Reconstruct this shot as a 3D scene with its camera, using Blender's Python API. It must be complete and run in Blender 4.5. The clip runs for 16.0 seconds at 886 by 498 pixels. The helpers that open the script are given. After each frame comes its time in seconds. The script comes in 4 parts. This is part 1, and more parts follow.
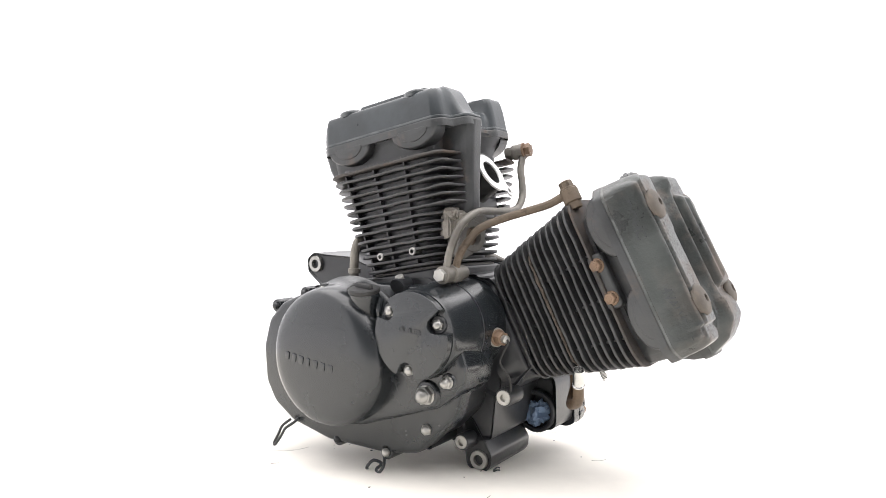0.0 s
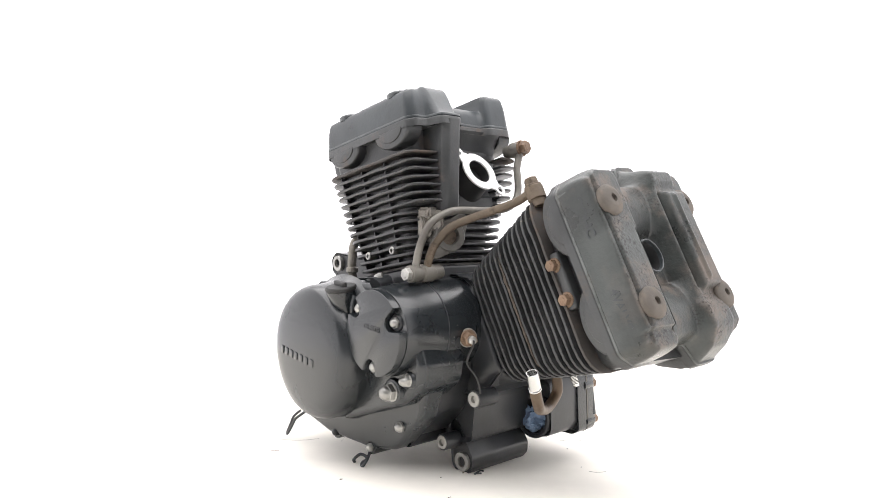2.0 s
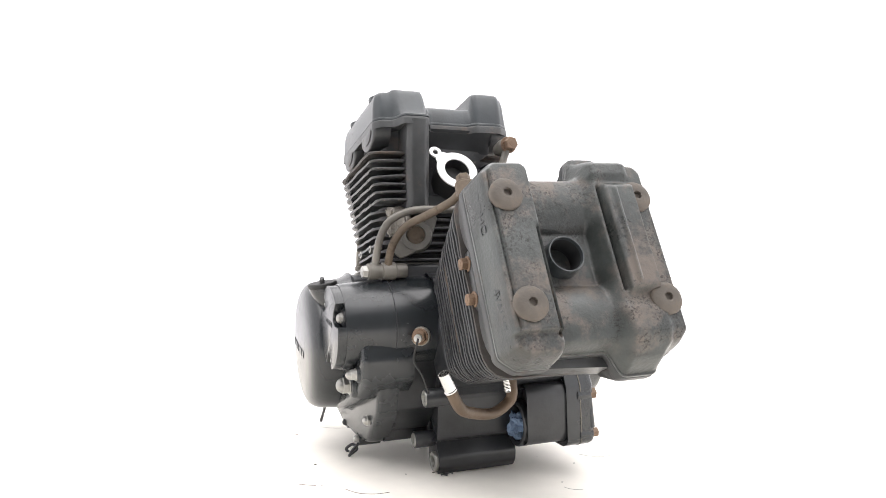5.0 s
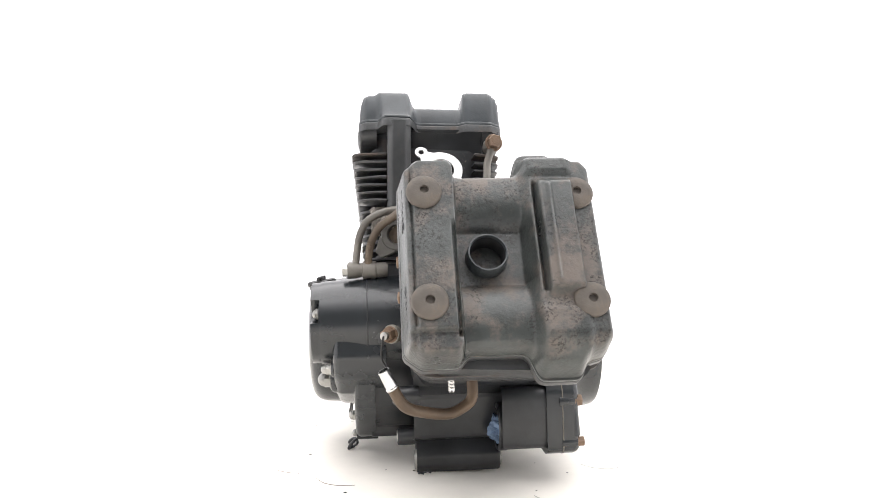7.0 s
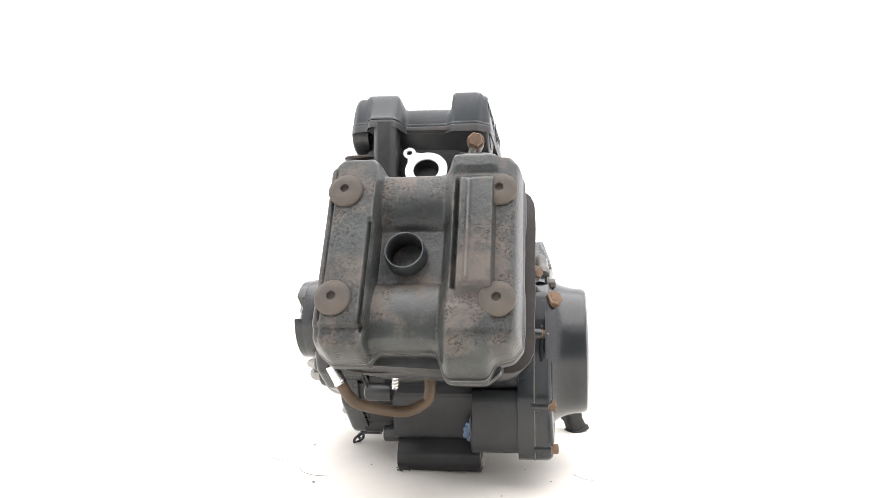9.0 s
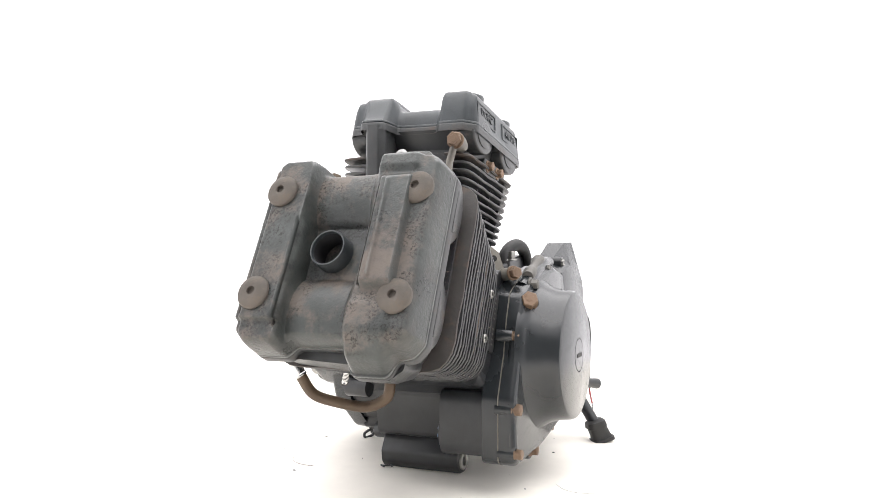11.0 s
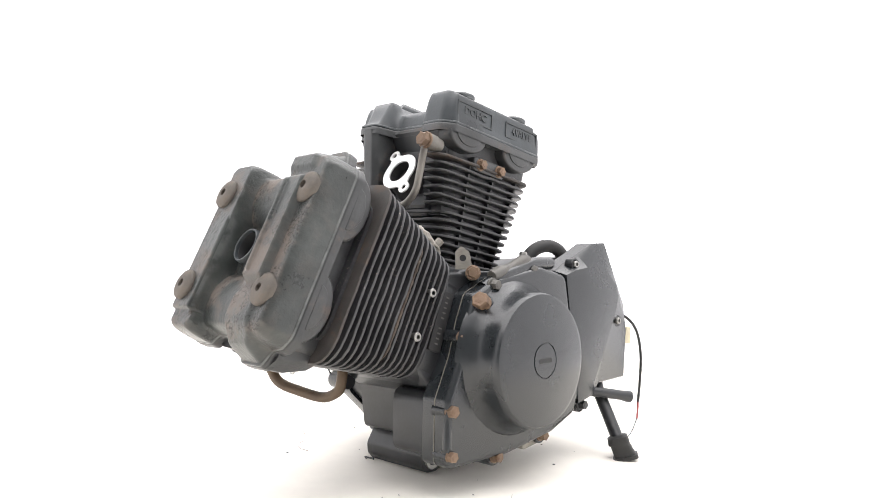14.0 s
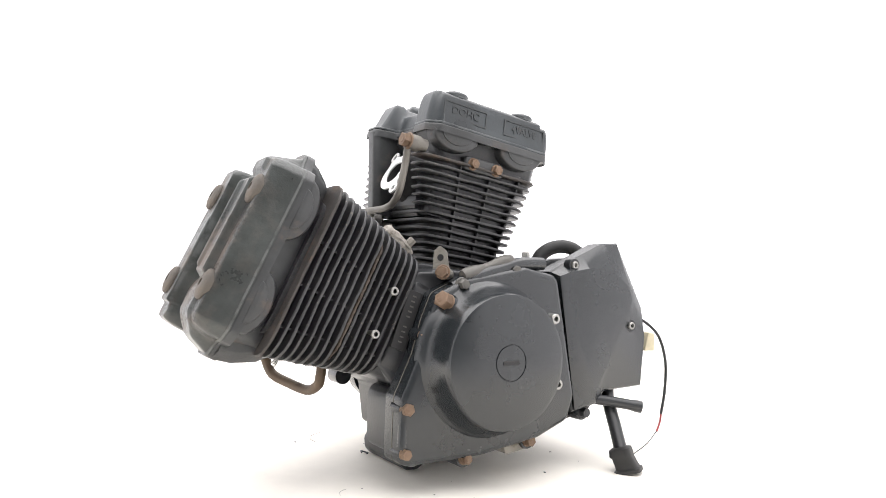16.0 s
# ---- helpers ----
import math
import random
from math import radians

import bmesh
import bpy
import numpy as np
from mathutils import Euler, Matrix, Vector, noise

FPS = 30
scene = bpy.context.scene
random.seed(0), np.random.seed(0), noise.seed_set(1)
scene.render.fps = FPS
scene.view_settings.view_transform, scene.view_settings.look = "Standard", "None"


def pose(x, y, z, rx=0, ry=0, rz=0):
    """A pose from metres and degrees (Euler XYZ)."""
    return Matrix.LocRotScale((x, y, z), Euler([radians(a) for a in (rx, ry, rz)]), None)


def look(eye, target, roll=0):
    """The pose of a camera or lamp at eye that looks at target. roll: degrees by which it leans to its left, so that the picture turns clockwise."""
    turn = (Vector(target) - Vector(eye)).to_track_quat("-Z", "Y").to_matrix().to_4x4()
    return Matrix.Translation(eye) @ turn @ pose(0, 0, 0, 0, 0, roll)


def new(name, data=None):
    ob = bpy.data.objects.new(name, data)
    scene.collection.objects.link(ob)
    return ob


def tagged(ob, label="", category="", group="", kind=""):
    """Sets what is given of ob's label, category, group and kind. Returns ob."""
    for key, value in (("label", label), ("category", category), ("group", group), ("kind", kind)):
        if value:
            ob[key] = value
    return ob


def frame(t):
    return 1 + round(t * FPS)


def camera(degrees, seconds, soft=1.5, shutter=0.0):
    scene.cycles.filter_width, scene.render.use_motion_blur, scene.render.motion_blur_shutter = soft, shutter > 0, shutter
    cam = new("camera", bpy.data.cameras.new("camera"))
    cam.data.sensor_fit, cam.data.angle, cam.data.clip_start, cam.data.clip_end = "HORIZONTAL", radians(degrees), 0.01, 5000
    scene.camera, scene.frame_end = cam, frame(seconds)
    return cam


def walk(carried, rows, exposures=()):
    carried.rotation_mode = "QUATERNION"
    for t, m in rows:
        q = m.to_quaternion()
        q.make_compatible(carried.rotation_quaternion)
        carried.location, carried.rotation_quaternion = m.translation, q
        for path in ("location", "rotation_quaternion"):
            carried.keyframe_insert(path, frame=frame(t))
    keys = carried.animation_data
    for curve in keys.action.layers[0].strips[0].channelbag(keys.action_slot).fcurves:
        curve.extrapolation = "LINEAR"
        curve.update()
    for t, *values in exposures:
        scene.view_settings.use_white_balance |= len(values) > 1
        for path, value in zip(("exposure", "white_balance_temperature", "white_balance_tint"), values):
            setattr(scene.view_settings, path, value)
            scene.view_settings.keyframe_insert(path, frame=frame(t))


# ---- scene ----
cam = camera(61.04, 16.0, soft=0.85)
EYE = pose(0.0, -1.0732, 0.3023, 89.336, -1.496, 0.431)
walk(cam, [(0.0, EYE), (16.0, EYE)])

# the turntable's turn, degrees at whole seconds
TURN = (55.04, 47.84, 40.58, 33.26, 25.90, 18.50, 11.10, 3.70, -3.69, -11.05, -18.37, -25.65, -32.89, -40.09, -47.26, -54.43, -61.63)
# how the engine stands on the table: a little askew and leaning
LEAN = pose(0, 0, 0, 0, -2.725, 0)
SET = pose(0, 0, 0, 0, 0, 2.085) @ LEAN

# ---- light: a white photo tent with a lamp above; its cloth glows by emission ----
world = bpy.data.worlds.new("tent_light")
scene.world = world
world.use_nodes = True
world.node_tree.nodes["Background"].inputs[0].default_value = (0.95, 0.94, 0.95, 1)
world.node_tree.nodes["Background"].inputs[1].default_value = 0.40
lamp = bpy.data.lights.new("softbox", "AREA")
lamp.shape, lamp.size, lamp.size_y, lamp.energy, lamp.color = "RECTANGLE", 3.4, 3.4, 90, (1.0, 0.975, 0.968)
softbox = new("softbox", lamp)
softbox.matrix_basis = look((0, 0.1, 2.3), (0, 0, 0))
scene.view_settings.exposure = 0.0


# ---- materials ----
def material(name, color, rough=0.5, metal=0.0, dust=None, dust_amount=0.0, dust_scale=18.0, bump=0.15, bump_scale=260.0,
             vary=0.3, spec=0.5, speck=None, speck_amount=0.0, wear=None, facing=False):
    """Paint or metal with grain, blotches of a second colour (dust, rust) and fine relief; sizes in metres."""
    mat = bpy.data.materials.new(name)
    mat.use_nodes = True
    nt = mat.node_tree
    nodes, links = nt.nodes, nt.links
    bsdf = nodes["Principled BSDF"]
    bsdf.inputs["Metallic"].default_value = metal
    bsdf.inputs["Specular IOR Level"].default_value = spec
    co = nodes.new("ShaderNodeTexCoord")

    def noise_at(scale, detail=6.0, rough_=0.6):
        n = nodes.new("ShaderNodeTexNoise")
        n.inputs["Scale"].default_value, n.inputs["Detail"].default_value, n.inputs["Roughness"].default_value = scale, detail, rough_
        links.new(co.outputs["Object"], n.inputs["Vector"])
        return n.outputs["Fac"]

    def ramp(fac, lo, hi):
        r = nodes.new("ShaderNodeMapRange")
        r.interpolation_type = "SMOOTHSTEP"
        r.inputs["From Min"].default_value, r.inputs["From Max"].default_value = lo, hi
        links.new(fac, r.inputs["Value"])
        return r.outputs["Result"]

    def mix(fac, a, b):
        m = nodes.new("ShaderNodeMix")
        m.data_type = "RGBA"
        for key, value in ((0, fac), (6, a), (7, b)):
            if hasattr(value, "is_linked"):
                links.new(value, m.inputs[key])
            else:
                m.inputs[key].default_value = value if key == 0 else (*value, 1)
        return m.outputs[2]

    def math_(op, a, b):
        m = nodes.new("ShaderNodeMath")
        m.operation = op
        for i, value in enumerate((a, b)):
            if hasattr(value, "is_linked"):
                links.new(value, m.inputs[i])
            else:
                m.inputs[i].default_value = value
        return m.outputs[0]

    grain = noise_at(bump_scale, 4.0)
    cloud = noise_at(14.0, 5.0)
    dark = tuple(c * (1 - vary) for c in color)
    light = tuple(min(1, c * (1 + vary)) for c in color)
    out = mix(ramp(cloud, 0.3, 0.7), dark, light)
    rough_out = math_("ADD", math_("MULTIPLY", cloud, 0.25), rough - 0.12)
    if facing:
        # dirt lies on the outward face, not on the flanks
        sep = nodes.new("ShaderNodeSeparateXYZ")
        links.new(co.outputs["Normal"], sep.inputs[0])
        outward = ramp(sep.outputs[2], 0.25, 0.85)
    if dust is not None:
        lo = 0.78 - 0.5 * dust_amount
        f = ramp(noise_at(dust_scale, 9.0, 0.72), lo, lo + 0.16)
        if facing:
            f = math_("MULTIPLY", f, math_("ADD", math_("MULTIPLY", outward, 0.8), 0.2))
        f = math_("MULTIPLY", f, 0.35 + 0.6 * dust_amount)
        out = mix(f, out, dust)
        rough_out = math_("ADD", rough_out, math_("MULTIPLY", f, 0.35))
    if speck is not None:
        lo = 0.72 - 0.25 * speck_amount
        f2 = ramp(noise_at(330.0, 5.0, 0.75), lo, lo + 0.14)
        f2 = math_("MULTIPLY", f2, ramp(noise_at(26.0, 4.0, 0.6), 0.44, 0.58))
        if facing:
            f2 = math_("MULTIPLY", f2, outward)
        out = mix(math_("MULTIPLY", f2, 0.92), out, speck)
        rough_out = math_("ADD", rough_out, math_("MULTIPLY", f2, 0.2))
    if wear is not None:
        geo = nodes.new("ShaderNodeNewGeometry")
        f3 = math_("MULTIPLY", ramp(geo.outputs["Pointiness"], 0.515, 0.56), ramp(noise_at(45.0, 5.0), 0.35, 0.6))
        out = mix(math_("MULTIPLY", f3, 0.35), out, wear)
    links.new(out, bsdf.inputs["Base Color"])
    links.new(rough_out, bsdf.inputs["Roughness"])
    if bump:
        b = nodes.new("ShaderNodeBump")
        b.inputs["Strength"].default_value, b.inputs["Distance"].default_value = bump, 0.0012
        links.new(math_("ADD", grain, math_("MULTIPLY", noise_at(70.0, 3.0), 0.8)), b.inputs["Height"])
        links.new(b.outputs[0], bsdf.inputs["Normal"])
    return mat


BLACK = material("satin_black_paint", (0.030, 0.032, 0.034), 0.40, dust=(0.15, 0.14, 0.125), dust_amount=0.25, bump=0.06)
COVER = material("smooth_black_cover_paint", (0.0165, 0.0195, 0.022), 0.24, spec=0.62, bump=0.0, vary=0.15)
CASE = material("dusty_black_case_paint", (0.026, 0.0275, 0.030), 0.32, dust=(0.11, 0.10, 0.09), dust_amount=0.30, bump=0.12)
FIN = material("black_fin_paint", (0.040, 0.041, 0.043), 0.38, dust=(0.15, 0.12, 0.095), dust_amount=0.25, bump=0.15, speck=(0.30, 0.26, 0.22), speck_amount=0.62)
HEAD = material("weathered_head_paint", (0.041, 0.043, 0.044), 0.37, dust=(0.100, 0.076, 0.062), dust_amount=0.52, bump=0.25)
WORN = material("weathered_cover_paint", (0.043, 0.048, 0.046), 0.30, dust=(0.152, 0.122, 0.101), dust_amount=0.62, dust_scale=17, vary=0.4,
                bump=0.45, speck=(0.014, 0.012, 0.011), speck_amount=1.0, wear=(0.22, 0.23, 0.225), facing=True)
CLEAN = material("grey_black_cover_paint", (0.034, 0.040, 0.044), 0.31, dust=(0.17, 0.145, 0.12), dust_amount=0.26, bump=0.15, wear=(0.17, 0.18, 0.18))
LETTER = material("cover_paint_in_relief", (0.040, 0.044, 0.046), 0.48, bump=0.1)
RUST = material("rusty_steel", (0.180, 0.120, 0.080), 0.55, 0.3, dust=(0.115, 0.062, 0.036), dust_amount=0.5, dust_scale=60, bump=0.5)
PIPE = material("rusty_brown_pipe", (0.120, 0.092, 0.066), 0.6, 0.25, dust=(0.055, 0.042, 0.033), dust_amount=0.55, dust_scale=55, bump=0.4, speck=(0.19, 0.15, 0.11), speck_amount=0.5)
ORANGE = material("rust_orange_pipe", (0.105, 0.072, 0.046), 0.5, 0.2, dust=(0.075, 0.050, 0.034), dust_amount=0.5, dust_scale=45, bump=0.35)
CRUST = material("crusted_alloy", (0.30, 0.28, 0.25), 0.75, 0.1, dust=(0.085, 0.060, 0.045), dust_amount=0.55, dust_scale=90, bump=0.8)
STAY = material("grimy_alloy", (0.13, 0.125, 0.115), 0.55, 0.4, dust=(0.07, 0.06, 0.05), dust_amount=0.4, dust_scale=50, bump=0.5)
LINE = material("dull_grey_pipe", (0.165, 0.155, 0.138), 0.5, 0.4, dust=(0.12, 0.085, 0.055), dust_amount=0.4, dust_scale=40, bump=0.3)
STEEL = material("tarnished_steel", (0.38, 0.375, 0.355), 0.38, 0.8, dust=(0.25, 0.20, 0.15), dust_amount=0.35, dust_scale=90, bump=0.2)
BRIGHT = material("bright_steel", (0.60, 0.60, 0.59), 0.22, 1.0, bump=0.05, vary=0.05)
GASKET = material("clean_aluminium", (0.80, 0.80, 0.79), 0.45, 0.3, bump=0.1, vary=0.04)
ALLOY = material("oxidised_alloy", (0.25, 0.235, 0.205), 0.6, 0.4, dust=(0.16, 0.13, 0.10), dust_amount=0.5, dust_scale=50, bump=0.6)
RUBBER = material("black_rubber", (0.022, 0.022, 0.022), 0.6, dust=(0.09, 0.085, 0.08), dust_amount=0.3, bump=0.15)
GROMMET = material("dusty_rubber_washer", (0.098, 0.084, 0.070), 0.7, dust=(0.15, 0.120, 0.092), dust_amount=0.5, dust_scale=60, bump=0.35)
DARK = material("dark_bore", (0.016, 0.016, 0.017), 0.6, bump=0.0)
CLOTH = material("blue_cloth", (0.14, 0.20, 0.30), 0.9, dust=(0.30, 0.36, 0.44), dust_amount=0.5, dust_scale=120, bump=0.6, bump_scale=900)
SEAL = material("pale_gasket_edge", (0.14, 0.13, 0.11), 0.7, bump=0.2)
NYLON = material("cream_nylon", (0.62, 0.56, 0.40), 0.5, bump=0.05)
RED = material("red_insulation", (0.30, 0.04, 0.04), 0.5, bump=0.05)
STAMP = material("stamped_mark", (0.085, 0.082, 0.076), 0.6, bump=0.1)
TABLE = material("warm_white_table", (0.93, 0.895, 0.82), 0.65, dust=(0.62, 0.56, 0.47), dust_amount=0.12, dust_scale=7, bump=0.04, vary=0.03)
FIN_TOP = material("rust_stained_fin_paint", (0.045, 0.040, 0.037), 0.6, dust=(0.105, 0.072, 0.052), dust_amount=0.55, dust_scale=20, bump=0.25, speck=(0.4, 0.36, 0.3), speck_amount=0.2)
# Emission stands in for lamps behind the cloth; also adds sheen on the paint.
GLOW = bpy.data.materials.new("glowing_tent_cloth")
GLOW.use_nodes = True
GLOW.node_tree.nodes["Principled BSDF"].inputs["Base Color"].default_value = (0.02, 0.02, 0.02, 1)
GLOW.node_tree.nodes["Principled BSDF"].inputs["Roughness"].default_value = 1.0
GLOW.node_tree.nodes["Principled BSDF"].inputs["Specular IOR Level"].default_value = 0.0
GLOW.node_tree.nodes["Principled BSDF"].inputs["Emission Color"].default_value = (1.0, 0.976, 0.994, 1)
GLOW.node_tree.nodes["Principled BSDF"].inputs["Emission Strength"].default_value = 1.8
JOINT = material("rusty_joint_crust", (0.085, 0.066, 0.052), 0.75, 0.1, dust=(0.25, 0.22, 0.185), dust_amount=0.5, dust_scale=45, bump=0.7)
TENT = material("white_tent_cloth", (0.86, 0.85, 0.86), 0.9, bump=0.02, vary=0.01)


# ---- building helpers ----
X, Y, Z = Vector((1, 0, 0)), Vector((0, 1, 0)), Vector((0, 0, 1))


def mesh_of(name, bm, mat, sharp=35):
    bmesh.ops.recalc_face_normals(bm, faces=bm.faces)
    me = bpy.data.meshes.new(name)
    bm.to_mesh(me)
    bm.free()
    me.materials.append(mat)
    me.polygons.foreach_set("use_smooth", [True] * len(me.polygons))
    me.set_sharp_from_angle(angle=radians(sharp))
    return me


def part(name, bm, mat, parent, label="", m=None, sharp=35):
    ob = new(name, bm if isinstance(bm, bpy.types.Mesh) else mesh_of(name, bm, mat, sharp))
    ob.parent = parent
    if m is not None:
        ob.matrix_basis = m
    return tagged(ob, label)


def plane_at(origin, p, q):
    """Maps (a, b, d) to origin + a p + b q + d (p x q)."""
    origin, p, q = Vector(origin), Vector(p).normalized(), Vector(q).normalized()
    n = p.cross(q)
    return lambda a, b, d=0.0: origin + a * p + b * q + d * n


def side(x0=0.0):
    """The upright plane across the engine: (y, z) and outwards x."""
    return lambda a, b, d=0.0: Vector((x0 + d, a, b))


def fillet(pts, r, n=4):
    """A closed outline with its corners rounded."""
    out = []
    k = len(pts)
    for i in range(k):
        a, b, c = (Vector(pts[(i + j) % k]).to_2d() for j in (-1, 0, 1))
        rr = pts[i][2] if len(pts[i]) > 2 else r
        ua, uc = (a - b), (c - b)
        la, lc = ua.length, uc.length
        ua.normalize(), uc.normalize()
        ang = ua.angle(uc, math.pi)
        if rr <= 0 or ang > 3.1:
            out.append(b)
            continue
        t = min(rr / math.tan(ang / 2), 0.48 * la, 0.48 * lc)
        p0, p1 = b + ua * t, b + uc * t
        for s in range(n + 1):
            f = s / n
            out.append(p0 * (1 - f) ** 2 + b * 2 * f * (1 - f) + p1 * f ** 2)
    return out


def circle(cx, cy, r, n=40, a0=0.0, a1=360.0):
    k = n if abs(a1 - a0) >= 360 else n - 1
    turns = [radians(a0 + (a1 - a0) * i / k) for i in range(n)]
    return [Vector((cx + r * math.cos(a), cy + r * math.sin(a))) for a in turns]


def inset(pts, d):
    """The outline drawn in by d."""
    k = len(pts)
    area = sum(pts[i][0] * pts[(i + 1) % k][1] - pts[(i + 1) % k][0] * pts[i][1] for i in range(k))
    s = 1 if area > 0 else -1
    out = []
    for i in range(k):
        a, b, c = (Vector(pts[(i + j) % k]).to_2d() for j in (-1, 0, 1))
        e0, e1 = (b - a), (c - b)
        if e0.length < 1e-9 or e1.length < 1e-9:
            out.append(b.copy())
            continue
        n0, n1 = Vector((-e0.y, e0.x)).normalized() * s, Vector((-e1.y, e1.x)).normalized() * s
        n = (n0 + n1)
        if n.length < 1e-6:
            n = n0
        n.normalize()
        out.append(b + n * d / max(0.5, n.dot(n0)))
    return out


def loft(bm, loops, close0=True, close1=True):
    """Joins loops of equally many points by quads."""
    rows = [[bm.verts.new(p) for p in loop] for loop in loops]
    k = len(rows[0])
    for r0, r1 in zip(rows, rows[1:]):
        for i in range(k):
            bm.faces.new((r0[i], r0[(i + 1) % k], r1[(i + 1) % k], r1[i]))
    if close0:
        bm.faces.new(rows[0][::-1])
    if close1:
        bm.faces.new(rows[-1])
    return rows


def slab(bm, pts, at, d0, d1, edge=0.0, steps=3, both=False):
    """An outline raised from d0 to d1, its upper rim rounded by edge."""
    s = 1 if d1 > d0 else -1
    loops = []
    if both and edge:
        for i in range(steps + 1):
            a = math.pi / 2 * i / steps
            loops.append([at(*p, d0 + s * edge * (1 - math.sin(a))) for p in inset(pts, edge * (1 - math.cos(math.pi / 2 - a)))])
    else:
        loops.append([at(*p, d0) for p in pts])
    if edge:
        for i in range(steps + 1):
            a = math.pi / 2 * i / steps
            loops.append([at(*p, d1 - s * edge * (1 - math.sin(a))) for p in inset(pts, edge * (1 - math.cos(a)))])
    else:
        loops.append([at(*p, d1) for p in pts])
    loft(bm, loops)
    return bm


def turned(bm, origin, axis, profile, n=32, close=True):
    """A turned body: (radius, height along the axis) pairs."""
    origin, axis = Vector(origin), Vector(axis).normalized()
    p = axis.orthogonal().normalized()
    q = axis.cross(p)
    loops = []
    for r, h in profile:
        loops.append([origin + axis * h + (p * math.cos(2 * math.pi * i / n) + q * math.sin(2 * math.pi * i / n)) * max(r, 1e-5) for i in range(n)])
    loft(bm, loops, close, close)
    return bm


def smooth_path(pts, n=8):
    pts = [Vector(p) for p in pts]
    out = []
    for i in range(len(pts) - 1):
        a, b, c, d = pts[max(i - 1, 0)], pts[i], pts[i + 1], pts[min(i + 2, len(pts) - 1)]
        for s in range(n):
            t = s / n
            out.append(0.5 * ((2 * b) + (c - a) * t + (2 * a - 5 * b + 4 * c - d) * t * t + (3 * b - a - 3 * c + d) * t ** 3))
    out.append(pts[-1])
    return out


def tube(bm, pts, r, n=14, steps=8, bore=0.0):
    """A bent round bar; with a bore its last end is hollow."""
    path = smooth_path(pts, steps) if steps > 1 else [Vector(p) for p in pts]
    up = None
    loops = []
    for i, p in enumerate(path):
        t = (path[min(i + 1, len(path) - 1)] - path[max(i - 1, 0)]).normalized()
        up = t.orthogonal().normalized() if up is None else (up - t * up.dot(t)).normalized()
        w = t.cross(up)
        rr = r(i / (len(path) - 1)) if callable(r) else r
        loops.append([p + (up * math.cos(2 * math.pi * k / n) + w * math.sin(2 * math.pi * k / n)) * rr for k in range(n)])
    if bore:
        end, t = path[-1], (path[-1] - path[-2]).normalized()
        for f, back in ((bore, 0.0), (bore, 0.012)):
            loops.append([end - t * back + (q - end) * f for q in loops[len(path) - 1]])
    loft(bm, loops)
    return bm


def hexagon(bm, origin, axis, across, height, chamfer=0.12):
    origin, axis = Vector(origin), Vector(axis).normalized()
    p = axis.orthogonal().normalized()
    q = axis.cross(p)
    r = across / math.sqrt(3)
    loops = []
    for f, h in ((1, 0), (1, height * (1 - chamfer)), (0.88, height)):
        loops.append([origin + axis * h + (p * math.cos(math.pi / 3 * i) + q * math.sin(math.pi / 3 * i)) * r * f for i in range(6)])
    loft(bm, loops)
    return bm


def bolt(parent, origin, axis, across, height, mat, flange=0.0, label="", name="bolt", dome=False, socket=False):
    """A hexagon, domed or socket-headed bolt with its washer."""
    bm = bmesh.new()
    a = Vector(axis).normalized()
    o = Vector(origin) - a * 0.001
    if flange:
        turned(bm, o, a, ((flange, 0), (flange, 0.0016), (flange * 0.93, 0.0024), (across * 0.45, 0.0028)), 20)
        o = o + a * 0.002
    if socket:
        r = across / 2
        turned(bm, o, a, ((r, 0), (r, height - 0.001), (r * 0.85, height), (r * 0.5, height), (r * 0.45, height * 0.45)), 20)
    elif dome:
        hexagon(bm, o, a, across, height * 0.5)
        r = across * 0.47
        turned(bm, o + a * height * 0.5, a, [(r * math.cos(radians(k)), height * 0.5 * math.sin(radians(k))) for k in (0, 20, 40, 60, 78)], 18)
    else:
        hexagon(bm, o, a, across, height)
        turned(bm, o + a * height, a, ((across * 0.3, -0.0005), (across * 0.27, 0.0004)), 12)
    return part(name, bm, mat, parent, label)


def step(a, b, x):
    t = min(1.0, max(0.0, (x - a) / (b - a)))
    return t * t * (3 - 2 * t)


def lettering(name, text, size, at, mat, parent, depth=0.0008, slant=0.0, squeeze=1.0):
    """Raised letters on a plane given by at(a, b, d), centred on its origin."""
    curve = bpy.data.curves.new(name, "FONT")
    curve.body, curve.size, curve.extrude, curve.shear = text, size, depth, slant
    curve.align_x, curve.align_y, curve.offset = "CENTER", "CENTER", size * 0.015
    tmp = new(name, curve)
    bpy.context.view_layer.update()
    me = bpy.data.meshes.new_from_object(tmp.evaluated_get(bpy.context.evaluated_depsgraph_get()))
    bpy.data.objects.remove(tmp)
    bpy.data.curves.remove(curve)
    for vert in me.vertices:
        vert.co = at(vert.co.x * squeeze, vert.co.y, vert.co.z)
    me.materials.clear()
    me.materials.append(mat)
    ob = new(name, me)
    ob.parent = parent
    return ob


# ---- the tent and the turntable ----
def sheet(name, size, z, mat, n=2):
    bm = bmesh.new()
    bmesh.ops.create_grid(bm, x_segments=n, y_segments=n, size=size, matrix=Matrix.Translation((0, 0, z)))
    return new(name, mesh_of(name, bm, mat))


ground = tagged(sheet("ground", 2.9, -0.03, TENT), "white cloth floor of a photo tent", "floor", kind="structure")
